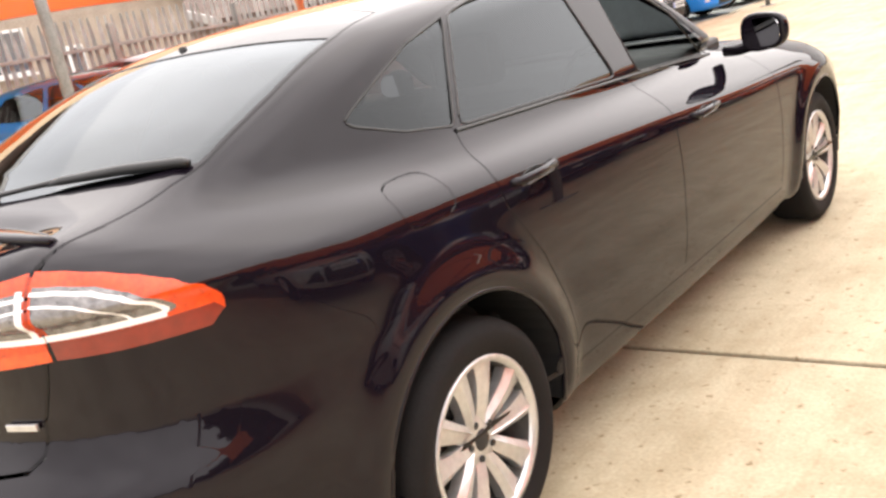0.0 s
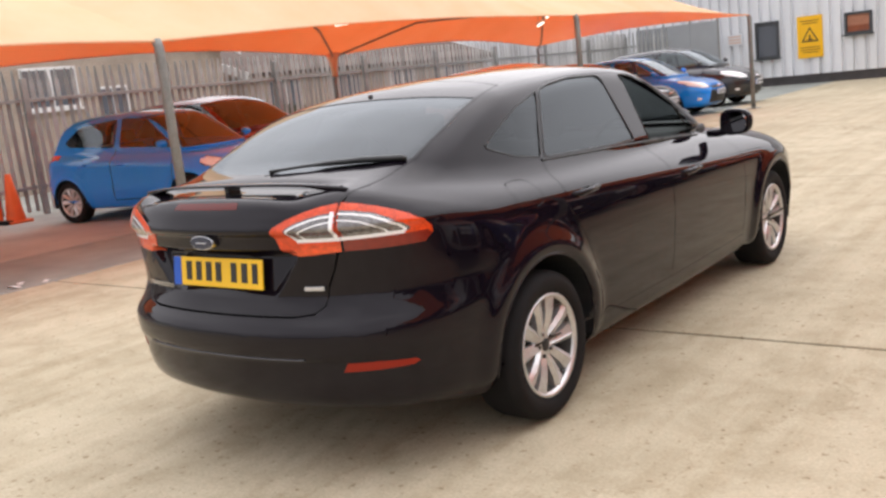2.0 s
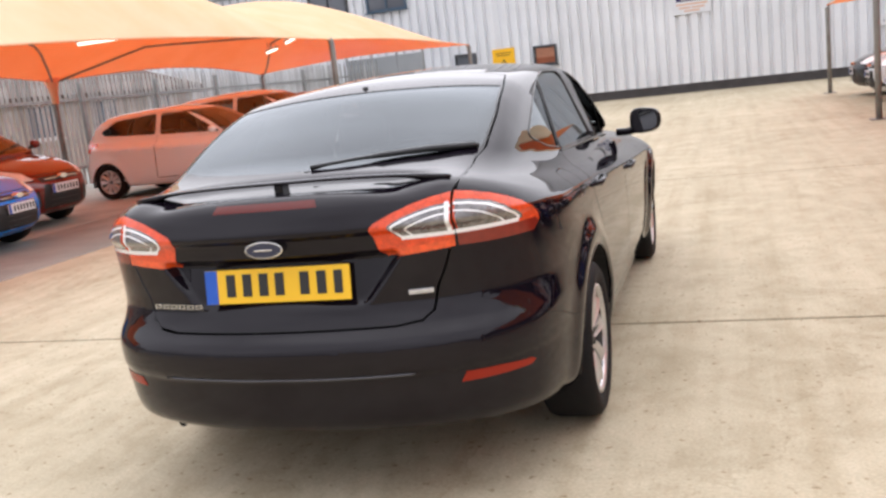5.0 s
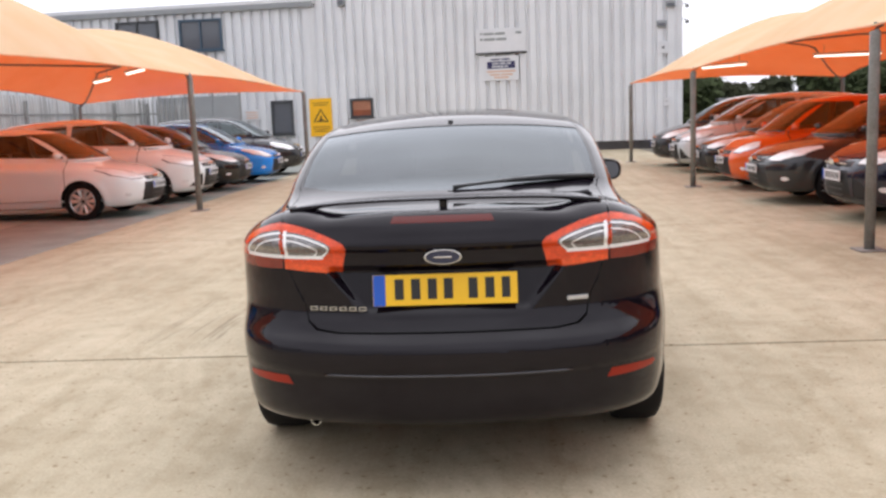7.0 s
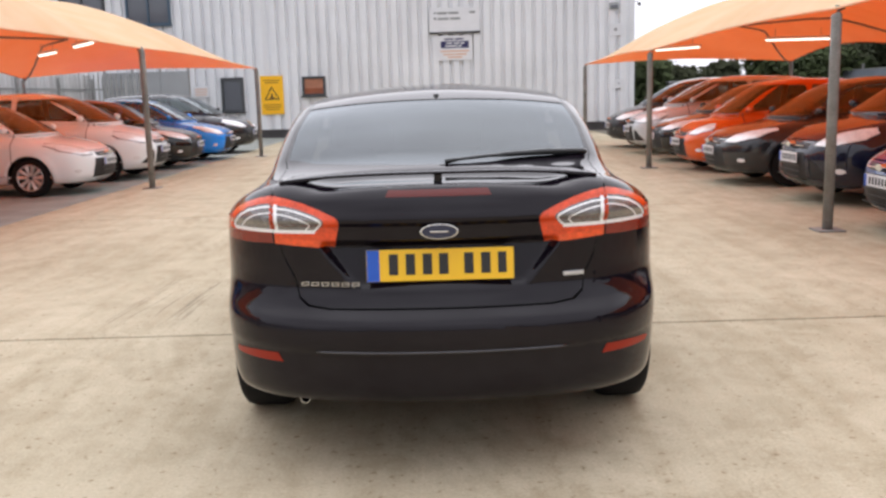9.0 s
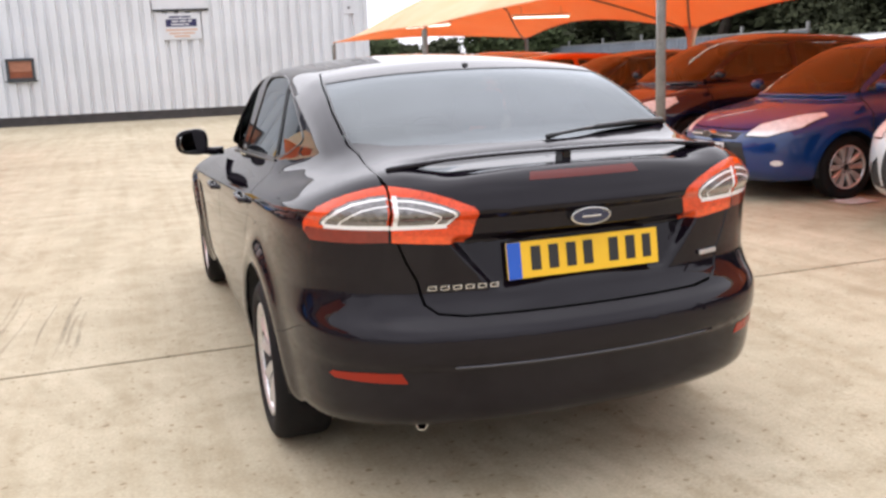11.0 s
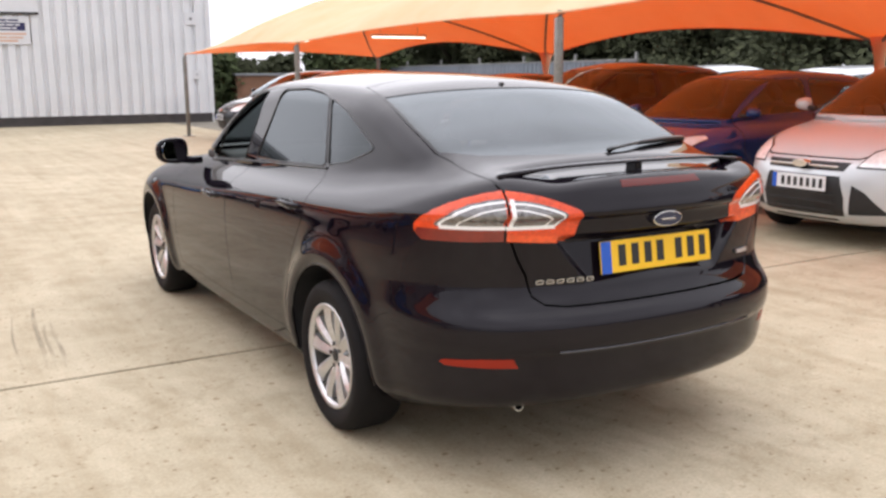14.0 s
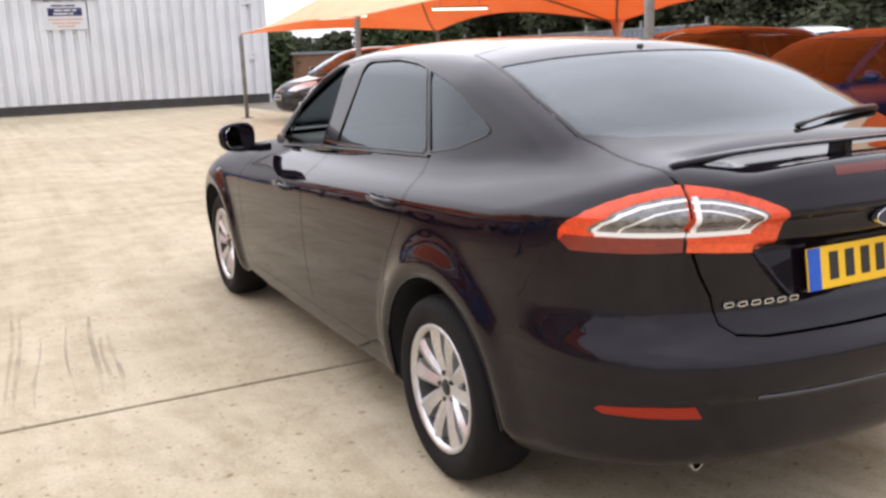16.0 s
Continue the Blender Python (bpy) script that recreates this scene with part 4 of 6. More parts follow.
def hero_details(car):
    # spoiler wing standing clear of the tailgate
    bm = bmesh.new()
    rows = []
    for k in range(33):
        x = -0.58 + 1.16 * k / 32
        t = abs(x) / 0.58
        y0 = -0.850 + 0.065 * t**2.2
        ch = 0.092 * (1 - 0.75 * t**5)
        z0 = 1.121 - 0.027 * t**3
        row = []
        for u, w in ((0, 0), (0.08, 0.8), (0.4, 1.1), (0.85, 0.8), (1, 0), (0.8, -0.7), (0.4, -0.9), (0.08, -0.8)):
            z = z0 + 0.0065 * w - 0.006 * u
            if w < 0:
                foot = float(step(t, 0.70, 1.0))
                z = z * (1 - foot) + min(z, hero_z(x, y0 + ch * u) - 0.006) * foot
            row.append(bm.verts.new((x, y0 + ch * u, z)))
        rows.append(row)
    for a, b in zip(rows, rows[1:]):
        for q in range(8):
            bm.faces.new((a[q], a[(q + 1) % 8], b[(q + 1) % 8], b[q]))
    bm.faces.new(rows[0])
    bm.faces.new(rows[-1][::-1])
    bmesh.ops.recalc_face_normals(bm, faces=bm.faces)
    wing_bar = part("spoiler", bm, M_BLACK, car, "thin black wing across the tailgate", smooth=True)
    part("stay", box((0, -0.80, 1.098), (0.03, 0.06, 0.04), 0.006), M_BLACK, wing_bar)
    # grey metal tube added as the sky highlight along the bumper crease
    def hero_y(x, z):
        ys_ = np.linspace(-1.1, -0.6, 600)
        v = hero_field(np.stack([np.full(600, x), ys_, np.full(600, z)], -1))
        return float(ys_[np.argmax(v < 0)])

    part("bumper_glint", tube([(x, hero_y(x, 0.503) - 0.001, 0.503) for x in np.linspace(-0.45, 0.45, 25)], 0.0055, 8), M_GLINT, car, smooth=True)
    # plate with plain bars for its characters
    tilt = Matrix.Rotation(radians(-8), 4, "X")
    at = Matrix.Translation((0, -0.934, 0.803)) @ tilt
    plate = part("number_plate", box((0, 0, 0), (0.522, 0.006, 0.113), 0.002), M_YELLOW, car, "yellow rear number plate with a blue end band")
    plate.matrix_basis = at
    part("blue_band", box((-0.237, -0.004, 0), (0.044, 0.003, 0.111)), M_EUBLUE, plate)
    for x, w in ((-0.165, 0.033), (-0.105, 0.033), (-0.045, 0.033), (0.013, 0.033), (0.102, 0.033), (0.162, 0.033), (0.22, 0.030)):
        part("character_bar", box((x, -0.0042, 0.003), (w, 0.0025, 0.074), 0.001), M_INK, plate)
    # badge, lettering bars
    ring = [(0.067 * math.cos(a), 0.0275 * math.sin(a)) for a in np.linspace(0, 2 * math.pi, 40, endpoint=False)]
    badge = part("badge", prism(ring, "y", -0.008, 0.012, 0.002), M_CHROME, car, "plain oval chrome badge")
    badge.matrix_basis = Matrix.Translation((0, -0.977, 0.928))
    part("badge_field", prism([(a * 0.91, b * 0.86) for a, b in ring], "y", -0.0105, 0), mat("badge_blue", (0.018, 0.022, 0.05), 0.25, coat=0.3), badge)
    part("badge_mark", box((0, -0.011, 0), (0.062, 0.002, 0.005), 0.001), M_CHROME, badge)
    for k in range(6):
        x = -0.487 + 0.037 * k
        y = -0.957 + 0.30 * abs(x) ** 2.2 + 0.005
        bm = bmesh.new()
        for dx, dz, w_, h_ in ((0, 0.0055, 0.026, 0.0026), (0, -0.0055, 0.026, 0.0026), (-0.0115, 0, 0.0034, 0.0085), (0.0115, 0, 0.0034, 0.0085)):
            add_box(bm, (x + dx, y + 0.30 * 2.2 * abs(x) ** 1.2 * -dx, 0.738 + dz), (w_, 0.005, h_))
        part("lettering_bar", bm, M_CHROME, car)
    part("trim_badge", box((0.478, -0.957 + 0.3 * 0.478**2.2 + 0.004, 0.752), (0.080, 0.008, 0.015), 0.002, Matrix.Rotation(radians(16), 4, "Z")), M_ALLOY, car)
    # wiper
    def over_glass(u, up):
        x = 0.03 + 0.565 * u
        y = -0.622 + 0.178 * u
        return (x, y, hero_z(x, y) + up)

    wip = part("rear_wiper", tube([over_glass(u, up) for u, up in ((0.0, 0.008), (0.1, 0.012), (0.25, 0.013), (0.42, 0.014))], 0.006, 8, radii=[0.010, 0.006, 0.006, 0.007]), M_TRIM, car, "black rear wiper arm and blade", smooth=True)
    part("wiper_blade", tube([over_glass(u, up) for u, up in ((0.30, 0.012), (0.42, 0.013), (0.7, 0.013), (0.97, 0.012), (1.0, 0.010))], 0.011, 8, radii=[0.004, 0.010, 0.012, 0.012, 0.009]), M_TRIM, wip, smooth=True)
    part("wiper_cap", lathe([(0, 0.02), (0.02, 0.018), (0.024, 0.0)], 16), M_TRIM, wip).matrix_basis = Matrix.Translation((0.02, -0.62, 1.115)) @ Matrix.Rotation(radians(-90), 4, "Y")
    part("aerial_base", lathe([(0, 0.016), (0.011, 0.014), (0.015, 0.0)], 14), M_TRIM, car).matrix_basis = Matrix.Translation((0, 0.07, 1.384)) @ Matrix.Rotation(radians(-90), 4, "Y")
    # mirrors and handles
    for s in (1, -1):
        bm = bmesh.new()
        bmesh.ops.create_uvsphere(bm, u_segments=28, v_segments=16, radius=1)
        for v in bm.verts:
            c = v.co
            q = (abs(c.x) ** 3 + abs(c.z) ** 3) ** (1 / 3)
            r = math.hypot(c.x, c.z)
            k = r / q if q > 1e-6 else 1
            v.co = Vector((c.x * k * 0.092, max(c.y, -0.3) * 0.085, c.z * k * 0.075 * (1 - 0.12 * c.x * s)))
        bmesh.ops.translate(bm, verts=bm.verts, vec=(s * 0.965, 2.08, 1.015))
        mir = part("door_mirror", bm, M_BLACK, car, "black door mirror on a slim arm", smooth=True)
        g = []
        for a in np.linspace(0, 2 * math.pi, 28, endpoint=False):
            k = (abs(math.cos(a)) ** 3 + abs(math.sin(a)) ** 3) ** (-1 / 3)
            g.append((s * 0.965 + 0.072 * k * math.cos(a), 1.015 + 0.056 * k * math.sin(a)))
        glass_pane = part("mirror_glass", prism(g, "y", -0.003, 0.003), M_MIRROR, mir)
        glass_pane.matrix_basis = Matrix.Translation((s * 0.965, 2.052, 1.015)) @ Matrix.Rotation(radians(-s * (12 if s > 0 else 23)), 4, "Z") @ Matrix.Rotation(radians(3 if s > 0 else -4), 4, "X") @ Matrix.Translation((-s * 0.965, 0, -1.015))
        part("mirror_arm", tube([(s * 0.79, 2.10, 0.955), (s * 0.85, 2.09, 0.955), (s * 0.91, 2.085, 0.965), (s * 0.94, 2.08, 0.985)], 0.024, 10), M_BLACK, mir, smooth=True)
        for y, z in ((0.40, 0.89), (1.54, 0.818)):
            hx = hero_x(y, z) - 0.001
            x = s * hx
            h = part("door_handle", tube([(x - s * 0.02, y - 0.105, z), (x + s * 0.016, y - 0.085, z + 0.002), (x + s * 0.024, y, z + 0.005), (x + s * 0.018, y + 0.085, z + 0.006), (x - s * 0.02, y + 0.105, z + 0.004)], 0.012, 8), M_BLACK, car, smooth=True)
            part("handle_cup", prism([(y + 0.065 * math.cos(a), z - 0.012 + 0.03 * math.sin(a)) for a in np.linspace(0, 2 * math.pi, 20, endpoint=False)], "x", *sorted((s * (hx - 0.03), s * (hx + 0.002)))), M_TRIM, h)
            # highlight under the handle, added as a thin grey tube
            part("handle_glint", tube([(x + s * 0.02, y - 0.07, z - 0.012), (x + s * 0.024, y, z - 0.009), (x + s * 0.02, y + 0.07, z - 0.007)], 0.003, 6), M_GLINT, h)
    part("exhaust_tip", lathe([(0.020, 0), (0.020, 0.12), (0.017, 0.12), (0.017, 0)], 20, True), M_CHROME, car).matrix_basis = Matrix.Translation((-0.52, -0.825, 0.285)) @ Matrix.Rotation(radians(90), 4, "Z")
    # cabin
    nx_, ny_ = 13, 17
    grid_ = [(-0.50 + k % nx_ / (nx_ - 1), 0.02 + k // nx_ * 1.5 / (ny_ - 1)) for k in range(nx_ * ny_)]
    me = bpy.data.meshes.new("headlining")
    me.from_pydata([(x, y, hero_z(x, y) - 0.035) for x, y in grid_], [], [(k, k + 1, k + nx_ + 1, k + nx_) for k in range(nx_ * (ny_ - 1)) if k % nx_ < nx_ - 1])
    me.shade_smooth()
    part("headlining", me, mat("grey_headlining", (0.16, 0.16, 0.155), 0.9, vary=0.1, scale=30), car)
    part("cabin_floor", box((0, 1.0, 0.30), (1.45, 2.9, 0.04)), M_SEAT, car)
    part("parcel_shelf", box((0, -0.25, 1.02), (1.1, 0.7, 0.03), 0.01), M_SEAT, car)
    part("dashboard", prism([(2.35, 0.5), (2.35, 1.0), (1.98, 0.99), (1.85, 0.9), (1.9, 0.5)], "x", -0.68, 0.68, 0.02), M_PLASTIC, car)
    for x in (-0.37, 0.37):
        seat = part("seat_back", prism([(1.05, 0.45), (0.86, 1.02), (0.93, 1.06), (1.0, 1.03), (1.2, 0.5)], "x", x - 0.24, x + 0.24, 0.03), M_SEAT, car)
        part("seat_cushion", prism([(1.05, 0.34), (1.05, 0.52), (1.6, 0.58), (1.62, 0.36)], "x", x - 0.25, x + 0.25, 0.03), M_SEAT, seat)
        part("head_rest", box((x, 0.90, 1.17), (0.26, 0.10, 0.17), 0.03), M_SEAT, seat)
    part("rear_seat", prism([(0.1, 0.4), (-0.05, 1.0), (0.05, 1.02), (0.25, 0.55), (0.65, 0.56), (0.65, 0.36)], "x", -0.66, 0.66, 0.03), M_SEAT, car)
    for x in (-0.4, 0.4):
        part("head_rest", box((x, -0.02, 1.10), (0.25, 0.09, 0.14), 0.03), M_SEAT, car)
    st = lathe([(0.18 + 0.014 * math.cos(a), 0.014 * math.sin(a)) for a in np.linspace(0, 2 * math.pi, 9)[:-1]], 28, True)
    part("steering_wheel", st, M_PLASTIC, car, smooth=True).matrix_basis = Matrix.Translation((0.37, 1.72, 0.93)) @ Matrix.Rotation(radians(70), 4, "Z") @ Matrix.Rotation(radians(20), 4, "Y")


build_hero()


# ---- the other cars ----
def hatch_curves(L, W, H, wb, fo, hood, belt, steep):
    """Profile curves of a plain hatchback with its rear axle at y = 0."""
    ro = L - wb - fo
    r, f = -ro, wb + fo
    return dict(
        width=curve((r, W / 2 - 0.10), (r + 0.3, W / 2 - 0.03), (0.2, W / 2), (wb, W / 2), (f - 0.35, W / 2 - 0.04), (f, W / 2 - 0.14)),
        shoulder=curve((r, belt - 0.10), (wb * 0.5, belt - 0.17), (wb, hood - 0.16), (f, hood - 0.28)),
        lean=0.9, axles=(0.0, wb), hub=0.30, arch=0.335, flare=0.022,
        deck=curve((r - 0.1, belt - 0.02), (0.0, belt), (wb * 0.6, belt - 0.02), (wb - 0.25, hood + 0.02), (wb + 0.25, hood - 0.06), (f - 0.15, hood - 0.22), (f, hood - 0.34)),
        rear=curve((0.2, r + 0.12), (0.32, r + 0.02), (0.55, r), (0.68, r + 0.03), (0.9, r + 0.06), (1.1, r + 0.12)),
        rear_round=(0.2, 0.9),
        front=curve((0.2, f - 0.12), (0.3, f - 0.03), (0.48, f), (0.62, f - 0.02), (0.72, f - 0.10), (0.9, f - 0.4)),
        front_round=(0.42, 0.9),
        floor=0.19, belt_x=W / 2 - 0.16, belt_z=belt, tumble=0.36, crown=0.05,
        taper=curve((r, 0.86), (0.0, 0.97), (0.5, 1.0), (wb * 0.6, 1.0), (wb - 0.2, 0.95), (wb + 0.4, 0.82)),
        roof=curve((r - 0.35, belt - 0.5), (r + 0.10, belt + 0.02), (r + 0.10 + steep * 0.5, H - 0.12), (r + 0.12 + steep, H - 0.04), (wb * 0.42, H), (wb * 0.62, H - 0.05), (wb - 0.12, hood + 0.12), (wb + 0.25, hood - 0.10), (wb + 0.8, hood - 0.5)),
    )


def build_model(name, label, L, W, H, wb, fo, hood, belt, steep, paint, lamp_h, spokes, plate_mat, mouth=0.19, intakes=True):
    c = hatch_curves(L, W, H, wb, fo, hood, belt, steep)
    F = body_field(c)
    ro = L - wb - fo
    f = wb + fo
    car = thing(name, label, "car", "parked cars")
    pts, quads = skin(F, (-W / 2 - 0.08, -ro - 0.1, 0.12), (W / 2 + 0.08, f + 0.1, H + 0.1), 0.045)
    bm = bmesh.new()
    vs = [bm.verts.new(p) for p in pts]
    for q in quads.tolist():
        bm.faces.new([vs[k] for k in q])
    top = H - 0.10
    mid = wb * 0.40
    a0, a1 = wb - 0.30, wb * 0.62
    b = belt + 0.015
    r0 = -ro + 0.42
    for s in (1, -1):
        k = mirror_keep(s, lambda q: abs(q[0]) > 0.35)
        lift(bm, cut(bm, rounded([(a0, b - 0.02), (a1, top - 0.02), (mid + 0.06, top), (mid + 0.05, b + 0.02)], 0.05), "yz", k), "front_window", M_CARGLASS, car, F, -0.003)
        lift(bm, cut(bm, rounded([(mid - 0.04, b + 0.025), (mid - 0.03, top), (r0 + 0.36, top - 0.06), (r0 + 0.04, b + 0.15), (r0 + 0.14, b + 0.08)], 0.05), "yz", k), "rear_window", M_CARGLASS, car, F, -0.003)
    zw0, zw1 = hood + 0.045, H - 0.10
    lift(bm, cut(bm, [(-W / 2 + 0.20, zw0), (W / 2 - 0.20, zw0), (W / 2 - 0.33, zw1), (-W / 2 + 0.33, zw1)], "xz", lambda q: q[1] > wb * 0.5), "windscreen", M_CARGLASS, car, F, -0.003)
    lift(bm, cut(bm, [(-W / 2 + 0.26, belt + 0.05), (W / 2 - 0.26, belt + 0.05), (W / 2 - 0.36, H - 0.13), (-W / 2 + 0.36, H - 0.13)], "xz", lambda q: q[1] < 0.1), "rear_windscreen", M_CARGLASS, car, F, -0.003)
    nose = lambda q: q[1] > wb + 0.2
    for s in (1, -1):
        ns = mirror_keep(s, nose)
        P = lambda poly: [(s * x, z) for x, z in poly]
        h0 = lamp_h
        surround = P([(W * 0.245, h0 - 0.018), (W * 0.272, h0 + 0.105), (W * 0.40, h0 + 0.188), (W * 0.468, h0 + 0.204), (W * 0.458, h0 + 0.055), (W * 0.37, h0 - 0.023)])
        lift(bm, cut(bm, P([(W * 0.255, h0 - 0.005), (W * 0.28, h0 + 0.095), (W * 0.40, h0 + 0.175), (W * 0.462, h0 + 0.19), (W * 0.45, h0 + 0.06), (W * 0.37, h0 - 0.01)]), "xz", ns), "headlamp", M_HEAD, car, F, 0.002)
        lift(bm, cut(bm, surround, "xz", ns), "headlamp_rim", M_TRIM, car, F, 0.0)
        lift(bm, cut(bm, P([(W * 0.405 + 0.035 * math.cos(a), 0.375 + 0.028 * math.sin(a)) for a in np.linspace(0, 2 * math.pi, 12, endpoint=False)]), "xz", ns), "fog_lamp", M_HEAD, car, F, 0.001)
        lift(bm, cut(bm, P([(W * 0.34, belt - 0.17), (W * 0.35, belt - 0.0), (W * 0.44, belt - 0.03), (W * 0.46, belt - 0.16)]), "xz", mirror_keep(s, lambda q: q[1] < -0.2)), "tail_lamp", M_RED, car, F, 0.002)
        groove(bm, [(mid, b), (mid + 0.0, 0.55), (mid - 0.03, 0.33)], "yz", mirror_keep(s, lambda q: abs(q[0]) > 0.4), 0.012)
        groove(bm, [(a0 + 0.04, b - 0.02), (a0 + 0.06, 0.55), (a0 + 0.04, 0.33), (mid - 0.03, 0.31)], "yz", mirror_keep(s, lambda q: abs(q[0]) > 0.4), 0.012)
    lift(bm, cut(bm, [(-W * (mouth + 0.02), 0.26), (-W * (mouth + 0.025), 0.40), (-W * mouth, 0.56), (W * mouth, 0.56), (W * (mouth + 0.025), 0.40), (W * (mouth + 0.02), 0.26)], "xz", nose), "lower_grille", M_PLASTIC, car, F, -0.006)
    for s in (1, -1) if intakes else ():
        lift(bm, cut(bm, [(s * W * 0.228, 0.275), (s * W * 0.245, 0.50), (s * W * 0.295, 0.45), (s * W * 0.375, 0.285)], "xz", mirror_keep(s, nose)), "side_intake", M_PLASTIC, car, F, -0.006)
    lift(bm, cut(bm, [(-W * 0.17, 0.215), (-W * 0.17, 0.235), (W * 0.17, 0.235), (W * 0.17, 0.215)], "xz", nose), "lower_slot", M_PLASTIC, car, F, -0.004)
    lift(bm, cut(bm, [(-W * 0.20, lamp_h - 0.045), (-W * 0.22, lamp_h + 0.02), (W * 0.22, lamp_h + 0.02), (W * 0.20, lamp_h - 0.045)], "xz", nose), "upper_grille", M_PLASTIC, car, F, -0.004)
    groove(bm, [(-W * 0.40, lamp_h + 0.17), (-W * 0.24, lamp_h + 0.045), (W * 0.24, lamp_h + 0.045), (W * 0.40, lamp_h + 0.17)], "xz", nose, 0.01)
    for yw in c["axles"]:
        for s in (1, -1):
            kk = mirror_keep(s, lambda q: abs(q[0]) > 0.4)
            dead = cut(bm, circle(yw, c["hub"], c["arch"], 28), "yz", kk)
            low = cut(bm, [(yw - c["arch"], 0), (yw + c["arch"], 0), (yw + c["arch"], c["hub"]), (yw - c["arch"], c["hub"])], "yz", kk)
            bmesh.ops.delete(bm, geom=list(set(q for q in dead + low if q.is_valid)), context="FACES")
            well = lathe([(c["arch"] + 0.01, 0.0), (c["arch"] + 0.01, 0.36)], 28)
            bmesh.ops.translate(well, verts=well.verts, vec=(W / 2 - 0.38 if s > 0 else -W / 2 + 0.02, yw, c["hub"]))
            bmesh.ops.delete(well, geom=[q for q in well.faces if q.calc_center_median().z < 0.2], context="FACES")
            part("wheel_arch", well, M_PLASTIC, car)
            make_wheel(car, (s * (W / 2 - 0.115), yw, 0.30), s, 0.20, 0.30, 0.19, spokes)
    lift(bm, [q for q in bm.faces], "body", paint, car, F)
    bm.free()
    for s in (1, -1):
        m = bmesh.new()
        bmesh.ops.create_uvsphere(m, u_segments=14, v_segments=8, radius=1)
        for v in m.verts:
            c_ = v.co.copy()
            q = (abs(c_.x) ** 3.5 + abs(c_.z) ** 3.5) ** (1 / 3.5)
            k_ = math.hypot(c_.x, c_.z) / q if q > 1e-6 else 1
            v.co = Vector((c_.x * k_ * 0.082, max(c_.y, -0.25) * 0.075, c_.z * k_ * 0.055 * (1 - 0.2 * c_.x * s)))
        bmesh.ops.translate(m, verts=m.verts, vec=(s * (W / 2 + 0.035), a0 - 0.02, belt + 0.045))
        part("door_mirror", m, paint, car, smooth=True)
        part("mirror_arm", tube([(s * (W / 2 - 0.12), a0, belt + 0.01), (s * (W / 2 + 0.02), a0 - 0.01, belt + 0.02)], 0.022, 8), M_PLASTIC, car)
        for y in (mid - 0.55, mid + 0.16):
            z = float(c["shoulder"](y)) - 0.02
            x = s * (float(c["width"](y)) + 0.0)
            part("door_handle", tube([(x - s * 0.02, y - 0.09, z), (x + s * 0.02, y - 0.06, z), (x + s * 0.02, y + 0.06, z), (x - s * 0.02, y + 0.09, z)], 0.014, 6), paint, car)
    pl = part("number_plate", box((0, f + 0.002, 0.50), (0.52, 0.012, 0.111), 0.002), plate_mat, car)
    part("blue_band", box((0.238, f + 0.009, 0.50), (0.042, 0.003, 0.109)), M_EUBLUE, pl)
    for k in range(7):
        part("character_bar", box((-0.22 + k * 0.062, f + 0.010, 0.50), (0.030, 0.004, 0.066)), M_INK, pl)
    ringp = [(0.07 * math.cos(a), lamp_h + 0.0 + 0.03 * math.sin(a)) for a in np.linspace(0, 2 * math.pi, 24, endpoint=False)]
    part("badge", prism(ringp, "y", f - 0.06, f + 0.006, 0.002), M_CHROME, car)
    for z in (0.30, 0.36, 0.42):
        part("grille_bar", box((0, f - 0.012, z), (W * 0.36, 0.012, 0.012), 0.002), M_TRIM, car)
    part("grille_bar", box((0, f - 0.045, lamp_h - 0.012), (W * 0.37, 0.012, 0.014), 0.003), M_CHROME, car)
    part("cabin_floor", box((0, wb * 0.4, 0.36), (W - 0.4, wb * 0.95, 0.06), 0.02), M_SEAT, car)
    part("dashboard", prism([(wb - 0.15, 0.5), (wb - 0.15, belt - 0.04), (wb - 0.45, belt - 0.03), (wb - 0.52, 0.5)], "x", -W / 2 + 0.22, W / 2 - 0.22, 0.02), M_PLASTIC, car)
    for x in (-0.21 * W, 0.21 * W):
        st = part("seat_back", prism([(mid + 0.12, 0.42), (mid - 0.10, belt + 0.06), (mid - 0.02, belt + 0.09), (mid + 0.08, belt - 0.02), (mid + 0.26, 0.45)], "x", x - 0.23, x + 0.23, 0.03), M_SEAT, car)
        part("head_rest", box((x, mid - 0.07, belt + 0.18), (0.25, 0.09, 0.16), 0.03), M_SEAT, st)
    part("rear_seat", prism([(-0.05, 0.42), (-0.22, belt - 0.02), (-0.10, belt), (0.10, 0.56), (0.5, 0.55), (0.5, 0.40)], "x", -W / 2 + 0.24, W / 2 - 0.24, 0.03), M_SEAT, car)
    wheel_rim = lathe([(0.18 + 0.013 * math.cos(a), 0.013 * math.sin(a)) for a in np.linspace(0, 2 * math.pi, 7)[:-1]], 24, True)
    part("steering_wheel", wheel_rim, M_PLASTIC, car, smooth=True).matrix_basis = Matrix.Translation((0.21 * W, wb - 0.62, belt - 0.06)) @ Matrix.Rotation(radians(70), 4, "Z") @ Matrix.Rotation(radians(20), 4, "Y")
    return car


def paint(name, color, metal=0.0, rough=0.35):
    return mat(name, color, rough, metal=metal, coat=1.0, spec=0.1)


